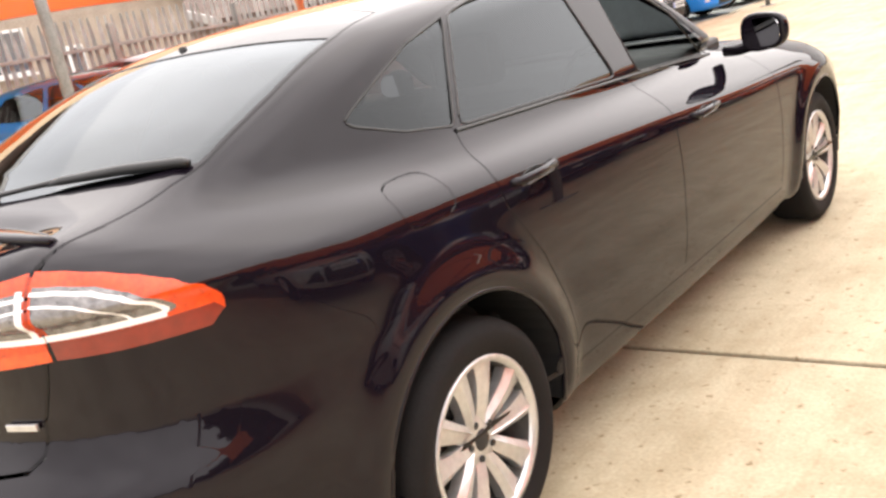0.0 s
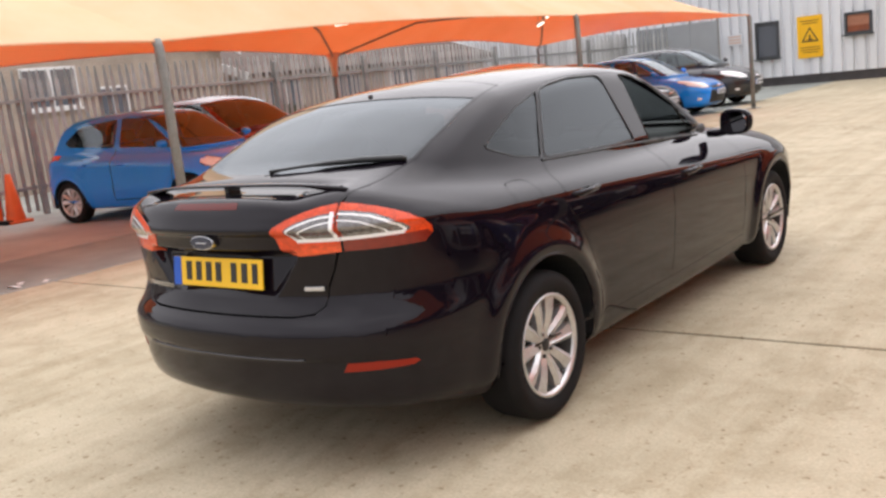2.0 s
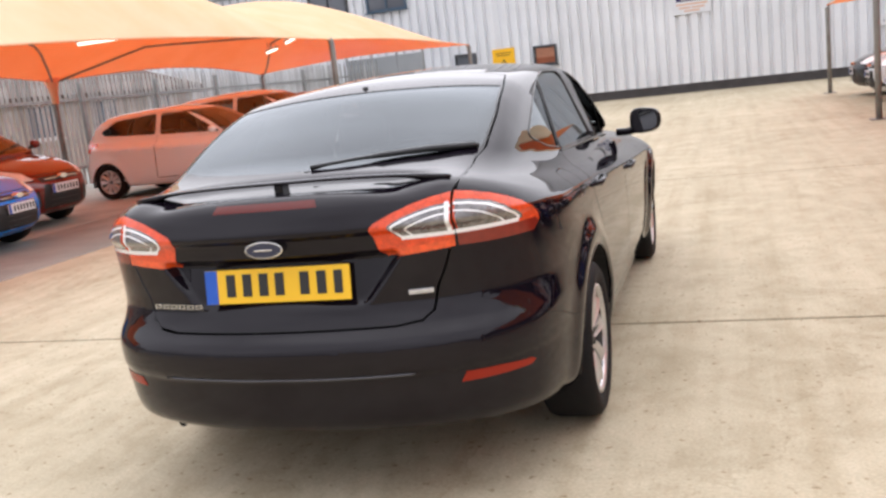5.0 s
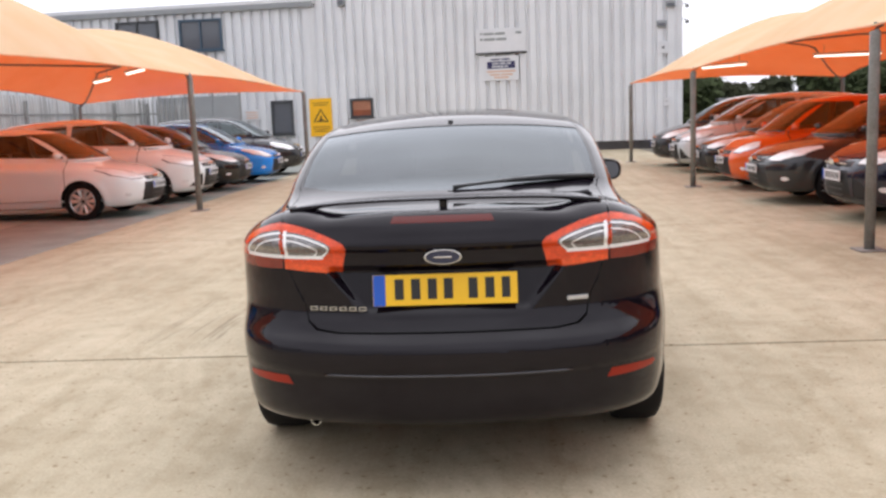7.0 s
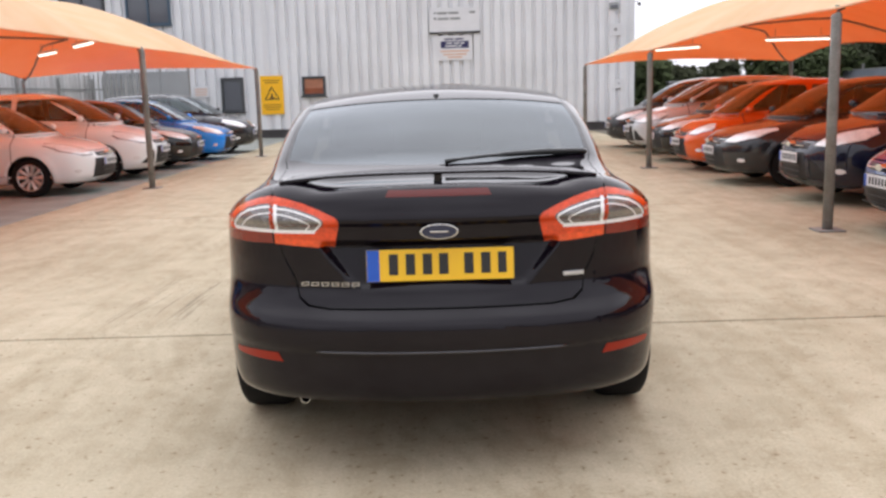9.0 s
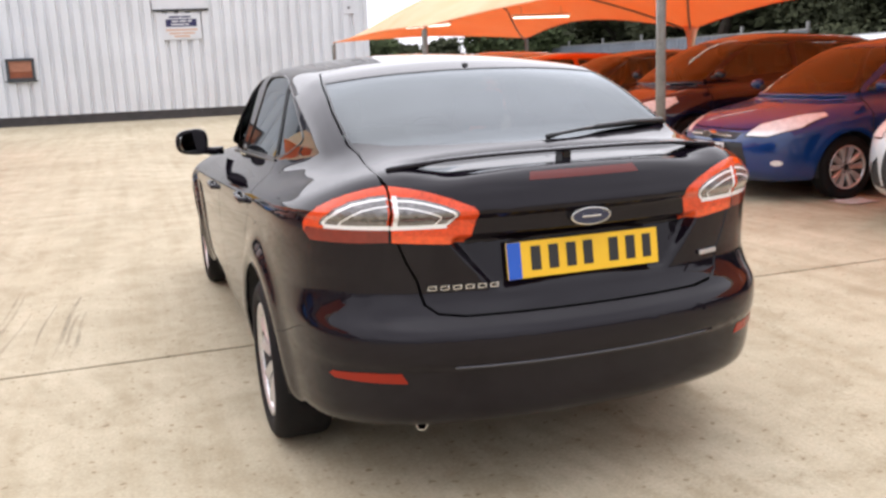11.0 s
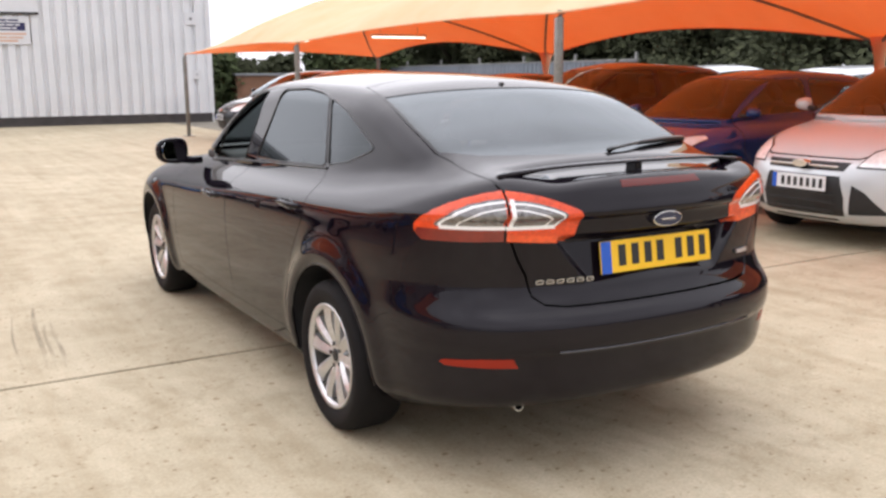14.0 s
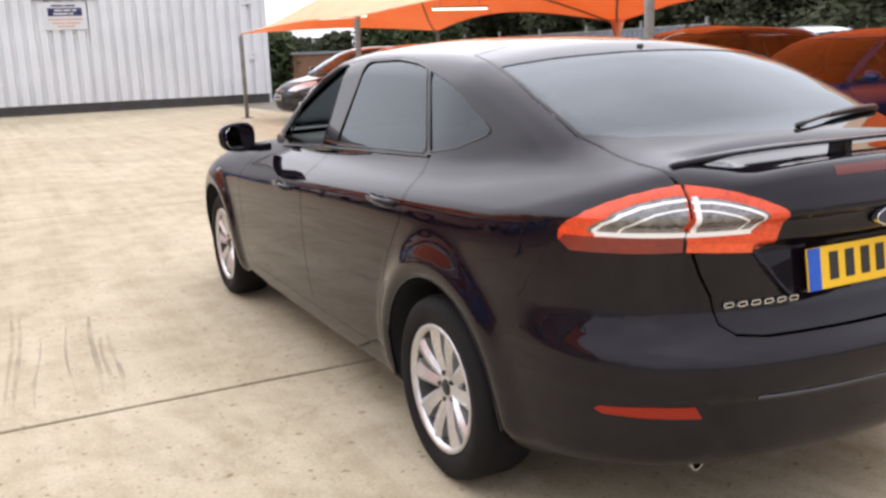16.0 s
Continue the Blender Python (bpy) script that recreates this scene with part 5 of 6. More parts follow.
P_WHITE = paint("white_car_paint", (0.82, 0.85, 0.86))
P_SILVER = paint("silver_car_paint", (0.58, 0.61, 0.63), 0.2)
P_GREY = paint("dark_grey_car_paint", (0.022, 0.023, 0.027), 0.3)
P_NAVY = paint("navy_car_paint", (0.006, 0.007, 0.024), 0.2)
P_BLUE = paint("bright_blue_car_paint", (0.001, 0.25, 0.86), 0.0)
P_DBLUE = paint("deep_blue_car_paint", (0.002, 0.030, 0.15), 0.0)
P_RED = paint("dark_red_car_paint", (0.16, 0.012, 0.010), 0.2)
P_ORANGE = paint("orange_car_paint", (0.70, 0.10, 0.01), 0.1)
P_NIGHT = paint("plain_black_car_paint", (0.006, 0.006, 0.007))

small = build_model("car", "small bright blue three-door hatchback under the canopy", 3.62, 1.62, 1.50, 2.30, 0.68, 0.90, 0.98, 0.55, P_BLUE, 0.64, 10, M_WPLATE, 0.23, False)
mid_car = build_model("car", "white compact hatchback with alloy wheels under the canopy", 4.08, 1.72, 1.48, 2.49, 0.95, 0.92, 0.99, 0.60, P_WHITE, 0.63, 10, M_WPLATE, 0.25, False)
big = build_model("car", "silver family hatchback parked nose to the aisle", 4.35, 1.82, 1.48, 2.65, 0.88, 0.93, 1.00, 0.65, P_SILVER, 0.64, 10, M_WPLATE)


def park(src, nose_x, y, to_left, body_paint=None, label="", turn=0.0):
    """Parks a car (or a copy) with its nose at x and its middle line at y; to_left: the nose points along -x."""
    length = {"small": 2.98, "mid": 3.44, "big": 3.53}[src[1]]
    rz = (90 if to_left else -90) + turn
    off = length
    x = nose_x + off if to_left else nose_x - off
    m = pose(x, y, 0, 0, 0, rz)
    ob = src[0]
    if src[0] in placed:
        ob = copy_thing(src[0], m)
    else:
        placed.append(ob)
        ob.matrix_basis = m
    if body_paint:
        for ch in ob.children:
            if ch.name.split(".")[0] in ("body", "door_mirror", "door_handle"):
                ch.material_slots[0].link = "OBJECT"
                ch.material_slots[0].material = body_paint
    if label:
        tagged(ob, label)
    return ob


placed = []
S, C, G = (small, "small"), (mid_car, "mid"), (big, "big")
# under the canopy on one side of the aisle
park(S, -6.45, 4.7, False, P_BLUE, "", 9)
red_car = park(G, -7.35, 7.0, False, P_RED, "dark red family hatchback under the canopy")
red_car.scale.z = 1.09
park(C, -5.32, 10.65, False, P_WHITE)
park(G, -5.15, 13.1, False, P_WHITE, "white family hatchback under the canopy")
park(C, -5.1, 15.5, False, P_NIGHT, "black compact hatchback under the canopy")
park(C, -4.95, 17.9, False, P_BLUE, "blue compact hatchback under the canopy")
park(G, -4.95, 20.6, False, P_GREY, "dark grey hatchback beyond the canopy")
# under the canopy on the other side
park(G, 4.1, 1.73, True, P_SILVER, "silver family hatchback parked nose to the aisle")
park(C, 4.0, 4.15, True, P_DBLUE, "deep blue compact hatchback under the canopy")
park(G, 4.2, 6.85, True, P_NAVY, "navy family hatchback under the canopy")
park(C, 3.92, 9.2, True, P_GREY, "dark grey compact hatchback under the canopy")
park(S, 4.02, 11.45, True, P_ORANGE, "small orange hatchback under the canopy")
park(C, 4.1, 13.6, True, P_NIGHT, "black compact hatchback under the canopy")
park(G, 4.1, 15.9, True, P_SILVER, "silver hatchback under the canopy")
park(G, 4.1, 18.2, True, P_GREY, "dark grey hatchback under the canopy end")


# ---- signs and openings on the warehouse ----
M_FRAME = mat("dark_window_frame", (0.05, 0.055, 0.06), 0.5)
M_BLUEFRAME = mat("blue_window_frame", (0.045, 0.085, 0.13), 0.45)
M_PANE = mat("window_pane", (0.11, 0.12, 0.14), 0.08, spec=0.8)
M_SIGNY = mat("yellow_sign", (0.93, 0.50, 0.01), 0.45, vary=0.05, scale=3)
M_SIGNW = mat("white_sign", (0.72, 0.73, 0.75), 0.45, vary=0.05, scale=3)
M_SIGNDK = mat("navy_print", (0.02, 0.02, 0.09), 0.5)
M_SIGNPK = mat("faded_peach_print", (0.70, 0.45, 0.32), 0.5)
M_GREYPANEL = mat("grey_steel_sheet", (0.30, 0.315, 0.325), 0.45, vary=0.12, scale=1.2)
M_WHITEPAINT = mat("white_paint", (0.75, 0.74, 0.72), 0.5, vary=0.08, scale=3)


def on_wall(s_x, z, out=0.05):
    """A pose on the warehouse front at the world x given, z up; local x along the wall, local -y out of it."""
    k = (s_x - B0.x) / ALONG.x
    return Matrix.Translation(B0 + ALONG * k + OUT * out + Vector((0, 0, z))) @ RB


def wall_window(x0, x1, z0, z1, frame_mat, mullions=1, name="window_1", label="small window in a dark frame", pane=None):
    w = thing(name, label, "window", kind="structure", at=on_wall((x0 + x1) / 2, (z0 + z1) / 2, 0.135))
    wd, ht = x1 - x0, z1 - z0
    for cx, cz, sx, sz in ((0, ht / 2 - 0.04, wd, 0.08), (0, -ht / 2 + 0.04, wd, 0.08), (-wd / 2 + 0.04, 0, 0.08, ht - 0.16), (wd / 2 - 0.04, 0, 0.08, ht - 0.16)):
        part("frame", box((cx, 0, cz), (sx, 0.10, sz), 0.006), frame_mat, w)
    for k in range(mullions):
        part("mullion", box((-wd / 2 + wd * (k + 1) / (mullions + 1), 0, 0), (0.06, 0.08, ht - 0.16), 0.004), frame_mat, w)
    n = mullions + 1
    for k in range(n):
        part("pane", box((-wd / 2 + wd * (k + 0.5) / n, 0.02, 0), (wd / n - 0.07, 0.012, ht - 0.15)), pane or M_PANE, w)
    part("sill", box((0, -0.04, -ht / 2 - 0.02), (wd + 0.1, 0.14, 0.04), 0.005), frame_mat, w)
    return w


wall_window(-11.02, -9.40, 4.09, 5.22, M_BLUEFRAME, 1, "window_1", "upper office window in a blue frame")
wall_window(-13.45, -11.8, 4.09, 5.26, M_FRAME, 1, "window_2", "upper office window in a dark frame")
rust = wall_window(-4.81, -3.97, 1.45, 2.14, M_FRAME, 0, "window_3", "small low window with a rust blind in a dark frame", mat("rust_blind", (0.26, 0.075, 0.035), 0.3, vary=0.3, scale=3))
part("blind", box((0, 0.006, 0.10), (0.66, 0.01, 0.34)), mat("faded_rust_blind", (0.40, 0.17, 0.10), 0.6, vary=0.2, scale=6), rust)
wall_window(-7.75, -6.93, 0.95, 2.18, M_FRAME, 0, "window_4", "dark tall window in the office wing")


def sign(label, x0, x1, z0, z1, board_mat, out=0.13):
    s = thing("sign", label, "sign", at=on_wall((x0 + x1) / 2, (z0 + z1) / 2, out))
    part("board", box((0, 0, 0), (x1 - x0, 0.02, z1 - z0), 0.004), board_mat, s)
    return s


ys_ = sign("yellow warning sign with a black triangle on the cladding", -6.33, -5.5, 0.84, 2.2, M_SIGNY)
tri = [(0, 0.26), (-0.25, -0.16), (0.25, -0.16)]
for a, b in zip(tri, tri[1:] + tri[:1]):
    d = Vector((b[0] - a[0], 0, b[1] - a[1]))
    part("triangle_bar", box(((a[0] + b[0]) / 2, -0.014, (a[1] + b[1]) / 2 + 0.02), (d.length + 0.03, 0.006, 0.035), 0, Matrix.Rotation(-math.atan2(d.z, d.x), 4, "Y")), M_INK, ys_)
part("triangle_mark", box((0, -0.014, -0.02), (0.05, 0.006, 0.16)), M_INK, ys_)
part("triangle_mark", box((0, -0.014, -0.09), (0.18, 0.006, 0.04)), M_INK, ys_)
for z, w in ((0.52, 0.6), (0.44, 0.5), (-0.34, 0.64), (-0.42, 0.6), (-0.50, 0.5)):
    part("text_bar", box((0, -0.013, z), (w, 0.004, 0.035)), mat("brown_print", (0.35, 0.17, 0.01), 0.5), ys_)
s1 = sign("pale name board with grey lettering bars and a dark lower edge", -0.22, 1.54, 3.52, 4.34, M_SIGNW)
part("edge_strip", box((0, -0.015, -0.44), (1.78, 0.05, 0.07), 0.004), M_INK, s1)
M_GREYPRINT = mat("grey_print", (0.26, 0.28, 0.28), 0.5)
for x, z, w in ((-0.68, 0.24, 0.07), (-0.42, 0.23, 0.36), (-0.03, 0.23, 0.34), (0.62, 0.24, 0.2), (-0.68, 0.05, 0.09), (-0.40, 0.04, 0.38), (0.02, 0.04, 0.36)):
    part("text_bar", box((x, -0.014, z), (w, 0.004, 0.075)), M_GREYPRINT, s1)
s2 = sign("white notice with a navy lettering band", 0.03, 1.26, 2.55, 3.38, M_SIGNW)
part("text_band", box((0, -0.013, 0.12), (0.98, 0.004, 0.24)), M_SIGNDK, s2)
for x, z, w in ((-0.19, 0.17, 0.22), (0.06, 0.17, 0.2), (0.27, 0.17, 0.14), (-0.12, 0.07, 0.42), (0.18, 0.07, 0.12)):
    part("text_bar", box((x, -0.017, z), (w, 0.004, 0.05)), M_SIGNW, s2)
for x, z, w, m_ in ((-0.2, 0.31, 0.34, M_SIGNDK), (0.16, 0.31, 0.3, M_SIGNDK), (0, -0.10, 1.0, M_SIGNPK), (-0.22, -0.21, 0.36, M_SIGNPK), (0.2, -0.21, 0.4, M_SIGNPK), (0, -0.31, 0.5, M_SIGNPK)):
    part("text_bar", box((x, -0.014, z), (w, 0.004, 0.055)), m_, s2)
s3 = sign("small white notice with reddish lettering", -8.78, -8.19, 1.50, 1.90, M_SIGNW)
for z in (0.1, 0.0, -0.1):
    part("text_bar", box((0, -0.014, z), (0.44, 0.004, 0.04)), M_SIGNPK, s3)
vent = thing("wall_light", "small grey bulkhead light high on the cladding", "lamp", at=on_wall(6.12, 4.21, 0.15))
part("housing", box((0, 0, 0), (0.32, 0.16, 0.22), 0.03), M_GREYPANEL, vent)
part("lens", box((0, -0.08, -0.03), (0.24, 0.04, 0.10), 0.015), M_PANE, vent)
s4 = sign("small white notice with a grey spot near the corner", 5.98, 6.38, 3.22, 3.62, M_SIGNW, 0.13)
part("spot", prism(circle(0, 0, 0.055, 14), "y", -0.016, -0.010), mat("grey_spot", (0.25, 0.25, 0.26), 0.5), s4)
s5 = sign("tiny pale notice low on the cladding", 6.15, 6.42, 1.44, 1.74, M_SIGNW, 0.13)
part("spot", prism(circle(0, 0, 0.035, 12), "y", -0.016, -0.010), mat("pale_grey_spot", (0.4, 0.4, 0.42), 0.5), s5)
copy_thing(vent, on_wall(6.42, 4.86, 0.15))
for z in (4.86, 4.34):
    eye = thing("security_camera", "grey security camera on a bracket at the corner", "camera", "corner cameras", at=on_wall(6.80, z, 0.05))
    part("bracket", tube([(0, 0.0, 0), (0.10, -0.02, 0.0), (0.16, -0.04, -0.05)], 0.018, 8), M_GREYPANEL, eye, smooth=True)
    part("housing", box((0.17, -0.08, -0.09), (0.11, 0.24, 0.11), 0.02, Matrix.Rotation(radians(14), 4, "X")), M_GREYPANEL, eye)
    part("lens", prism(circle(0.17, -0.10, 0.03, 12), "y", -0.21, -0.19), M_INK, eye)
vent2 = thing("wall_light", "small grey bulkhead light by the roof step", "lamp", at=on_wall(-4.95, 5.55, 0.15))
part("housing", box((0, 0, 0), (0.26, 0.16, 0.32), 0.03), M_GREYPANEL, vent2)
part("lens", box((0, -0.08, -0.03), (0.2, 0.04, 0.16), 0.015), M_PANE, vent2)
gutter = part("gutter", box(W0.lerp(B0, 0.5) + OUT * 0.12 + Vector((0, 0, WING_H - 0.02)), ((B0 - W0).length, 0.22, 0.20), 0.02, RB), M_GREYPANEL, wing)
part("end_flashing", box(B0 + OUT * 0.02 + Vector((0, 0, (WING_H + HALL_H) / 2)), (0.14, 0.14, HALL_H - WING_H), 0.01, RB), M_CLAD, hall)

# plain sheet gate between the fence and the office wing
gate = thing("sheet_gate", "plain grey steel sheet gate beside the office wing", "gate")
gy = 27.3
for k in range(3):
    part("sheet", box((-11.3 + 0.95 * k + 0.48, gy, 1.25), (0.94, 0.04, 2.3), 0.004), M_GREYPANEL, gate)
for k in range(4):
    part("post", box((-11.3 + 0.95 * k, gy + 0.05, 1.25), (0.07, 0.07, 2.5), 0.005), M_STEEL, gate)


# ---- palisade fence ----
fence = thing("palisade_fence", "grey galvanised steel palisade fence with pointed pales", "fence")
FX, FY0, FY1 = -11.6, -9.0, 27.0
for z in (0.45, 1.85):
    part("rail", box((FX + 0.03, (FY0 + FY1) / 2, z), (0.05, FY1 - FY0, 0.06), 0.004), M_STEEL, fence)
y = FY0
while y <= FY1:
    part("post", box((FX + 0.09, y, 1.1), (0.08, 0.10, 2.2), 0.006), M_STEEL, fence)
    y += 2.75
pb = bmesh.new()
prof = [(-0.036, 0.012), (-0.02, -0.022), (0.0, 0.008), (0.02, -0.022), (0.036, 0.012)]
rows = []
for z, k in ((0.06, 1), (2.12, 1), (2.22, 0.5), (2.34, 0.12)):
    rows.append([pb.verts.new((o, p * k, z)) for p, o in prof])
for a, b in zip(rows, rows[1:]):
    for q in range(4):
        pb.faces.new((a[q], a[q + 1], b[q + 1], b[q]))
pale_mesh = mesh_of(pb, "pale")
pale_mesh.materials.append(mat("weathered_pale_steel", (0.52, 0.52, 0.51), 0.5, metal=0.15, vary=0.15, scale=4, per_object=0.2))
n_pales = int((FY1 - FY0) / 0.15)
for k in range(n_pales):
    o = new("pale", pale_mesh)
    o.parent = fence
    o.matrix_basis = pose(FX, FY0 + 0.15 * k, 0.0, random.uniform(-0.6, 0.6), 0, 0)

for z in (0.45, 1.85):
    part("rail", box((-11.1, 26.23, z), (3.0, 0.05, 0.06), 0.004), M_STEEL, fence)
for k in range(20):
    o = new("pale", pale_mesh)
    o.parent = fence
    o.matrix_basis = pose(-12.6 + 0.15 * k, 26.18, 0.0, 0, random.uniform(-0.6, 0.6), -90)

# ---- houses beyond the fence ----
M_BRICK = mat("pale_brown_brickwork", (0.38, 0.31, 0.25), 0.9, vary=0.25, scale=2.5, bump=0.3, bump_scale=25)
M_TILE = mat("brown_roof_tile", (0.11, 0.075, 0.06), 0.85, vary=0.3, scale=3)


def house(y0, y1, x_front, eaves, ridge, depth, label):
    h = thing("house", label, "house")
    yc, ln = (y0 + y1) / 2, y1 - y0
    part("wall", box((x_front - depth / 2, yc, eaves / 2), (depth, ln, eaves), 0.01), M_BRICK, h)
    part("gable", prism([(x_front, eaves), (x_front - depth, eaves), (x_front - depth / 2, ridge)], "y", y0 + 0.02, y1 - 0.02), M_BRICK, h)
    for s in (0, 1):
        xa, xb = (x_front + 0.4, x_front - depth / 2) if s == 0 else (x_front - depth - 0.4, x_front - depth / 2)
        z_lo = eaves - 0.4 * (ridge - eaves) / (depth / 2)
        d = Vector((xb - xa, 0, ridge - z_lo))
        nrm = Vector((-d.z, 0, d.x)).normalized() * (1 if s == 0 else -1)
        nrm = nrm if nrm.z > 0 else -nrm
        rows_n = 14
        slope = part("roof", prism([(xa, z_lo + 0.02), (xb, ridge + 0.02), (xb, ridge + 0.12), (xa, z_lo + 0.12)], "y", y0 - 0.25, y1 + 0.25), M_TILE, h)
        for k in range(rows_n):
            c = Vector((xa, yc, z_lo)) + d * ((k + 0.5) / rows_n) + nrm * 0.13
            part("tile_course", box(c, (d.length / rows_n * 1.08, ln + 0.5, 0.03), 0, Matrix.Rotation(-math.atan2(d.z, d.x) + 0.03 * (1 if s == 0 else -1), 4, "Y")), M_TILE, slope)
        for ye in (y0 - 0.27, y1 + 0.27):
            c = Vector((xa, ye, z_lo)) + d * 0.5 + nrm * 0.05
            part("barge_board", box(c, (d.length, 0.04, 0.22), 0, Matrix.Rotation(-math.atan2(d.z, d.x), 4, "Y")), M_WHITEPAINT, slope)
    return h


def house_window(h, x, yc, z0, z1, w):
    win = part("window", box((x + 0.02, yc, (z0 + z1) / 2), (0.06, w, z1 - z0), 0.01), M_WHITEPAINT, h)
    for k in (-1, 1):
        part("pane", box((x + 0.05, yc + k * w / 4, (z0 + z1) / 2), (0.02, w / 2 - 0.09, z1 - z0 - 0.12)), M_PANE, win)
    part("sill", box((x + 0.08, yc, z0 - 0.03), (0.16, w + 0.1, 0.05), 0.005), M_WHITEPAINT, win)


def gable_house(y0, y1, x_front, eaves, ridge, depth, label):
    """A house whose gable, hung with brown tiles, faces the yard."""
    h = thing("house", label, "house")
    yc = (y0 + y1) / 2
    part("wall", box((x_front - depth / 2, yc, eaves / 2), (depth, y1 - y0, eaves), 0.01), M_BRICK, h)
    part("gable", prism([(y0 + 0.05, eaves), (y1 - 0.05, eaves), (yc, ridge)], "x", x_front - depth, x_front - 0.03), M_TILE, h)
    for ya in (y0 - 0.4, y1 + 0.4):
        sl = (ridge - eaves) / (yc - y0)
        z_lo = eaves - 0.4 * sl
        roof = part("roof", prism([(ya, z_lo), (yc, ridge + 0.02), (yc, ridge + 0.14), (ya, z_lo + 0.12)], "x", x_front - depth - 0.3, x_front + 0.3), M_TILE, h)
        part("barge_board", prism([(ya, z_lo - 0.16), (yc, ridge - 0.16), (yc, ridge + 0.08), (ya, z_lo + 0.08)], "x", x_front + 0.3, x_front + 0.34), M_WHITEPAINT, roof)
    return h


h1 = gable_house(-4.5, 12.6, -16.0, 3.0, 6.9, 8.0, "brown tile-hung gable house with white barge boards")
for yc, z0, z1, w in ((7.8, 1.75, 2.65, 1.3), (9.3, 1.45, 2.15, 0.75), (4.2, 1.3, 2.4, 1.4), (0.5, 1.3, 2.4, 1.4)):
    house_window(h1, -16.0, yc, z0, z1, w)
h2 = house(14.2, 26.0, -17.0, 2.2, 3.5, 8.0, "second brick house with white windows")
for yc in (15.6, 18.2, 21.0, 24.0):
    house_window(h2, -17.0, yc, 1.0, 2.0, 1.3)

# ---- boundary and trees on the other side ----
M_BLUEGREY = mat("blue_grey_sheet", (0.22, 0.25, 0.29), 0.55, vary=0.15, scale=1.0)
sheet_fence = thing("sheet_fence", "blue-grey sheet metal boundary fence", "fence")
part("sheeting", ribbed(Vector((17.2, 37, 0)), Vector((17.2, 18.3, 0)), 0.0, 1.9, Vector((-1, 0, 0)), 0.25, 0.03), M_BLUEGREY, sheet_fence)
for k in range(7):
    part("post", box((17.28, 18.4 + 3 * k, 1.0), (0.08, 0.08, 2.3), 0.005), M_STEEL, sheet_fence)
part("top_rail", box((17.2, 27.6, 1.92), (0.09, 18.8, 0.05), 0.005), M_STEEL, sheet_fence)

M_BARK = mat("bark", (0.06, 0.045, 0.035), 0.9, vary=0.35, scale=8, bump=0.5, bump_scale=30)


def leaf_material():
    m = bpy.data.materials.new("tree_leaves")
    m.use_nodes = True
    n, l = m.node_tree.nodes, m.node_tree.links
    b = n["Principled BSDF"]
    b.inputs["Roughness"].default_value = 0.9
    b.inputs["Specular IOR Level"].default_value = 0.12
    g = n.new("ShaderNodeNewGeometry")
    r = n.new("ShaderNodeValToRGB")
    r.color_ramp.elements[0].color = (0.042, 0.048, 0.028, 1)
    r.color_ramp.elements[1].color = (0.070, 0.078, 0.042, 1)
    l.new(g.outputs["Random Per Island"], r.inputs[0])
    l.new(r.outputs[0], b.inputs["Base Color"])
    return m


M_LEAF = leaf_material()


def build_tree(seed, height, spread, leaves=9500):
    rng = random.Random(seed)
    t = thing("tree", "dense dark green broadleaf tree behind the fence", "tree", "boundary trees")
    top = height * 0.55
    trunk_pts = [(rng.uniform(-0.1, 0.1) * k, rng.uniform(-0.1, 0.1) * k, top * k / 4) for k in range(5)]
    part("trunk", tube(trunk_pts, 0.2, 10, [0.24, 0.19, 0.16, 0.12, 0.08]), M_BARK, t, smooth=True)
    clumps = []
    for k in range(12):
        a = rng.uniform(0, 2 * math.pi)
        z0 = rng.uniform(0.14, 0.5) * height
        r = spread * rng.uniform(0.45, 0.95)
        z1 = z0 + rng.uniform(0.1, 0.42) * height
        e = Vector((r * math.cos(a), r * math.sin(a), z1))
        s = Vector((0, 0, z0))
        part("limb", tube([s, s.lerp(e, 0.5) + Vector((0, 0, 0.25)), e], 0.06, 6, [0.09, 0.06, 0.025]), M_BARK, t, smooth=True)
        clumps += [e, s.lerp(e, 0.65) + Vector((0, 0, 0.3))]
    clumps += [Vector((rng.uniform(-0.4, 0.4), rng.uniform(-0.4, 0.4), height * q)) for q in (0.62, 0.75, 0.88)]
    verts, faces = [], []
    for k in range(leaves):
        c = rng.choice(clumps)
        d = Vector((rng.gauss(0, 1), rng.gauss(0, 1), rng.gauss(0, 0.8)))
        p = c + d.normalized() * (abs(rng.gauss(0, 0.32)) + 0.45) * spread * 0.36
        if p.z < 0.5:
            continue
        u = Vector((rng.gauss(0, 1), rng.gauss(0, 1), rng.gauss(0, 1))).normalized()
        v = u.orthogonal().normalized()
        s = rng.uniform(0.08, 0.14)
        i = len(verts)
        verts += [tuple(p - u * s), tuple(p + v * s * 0.55), tuple(p + u * s), tuple(p - v * s * 0.55)]
        faces.append((i, i + 1, i + 2, i + 3))
    me = bpy.data.meshes.new("crown")
    me.from_pydata(verts, [], faces)
    part("crown", me, M_LEAF, t)
    return t


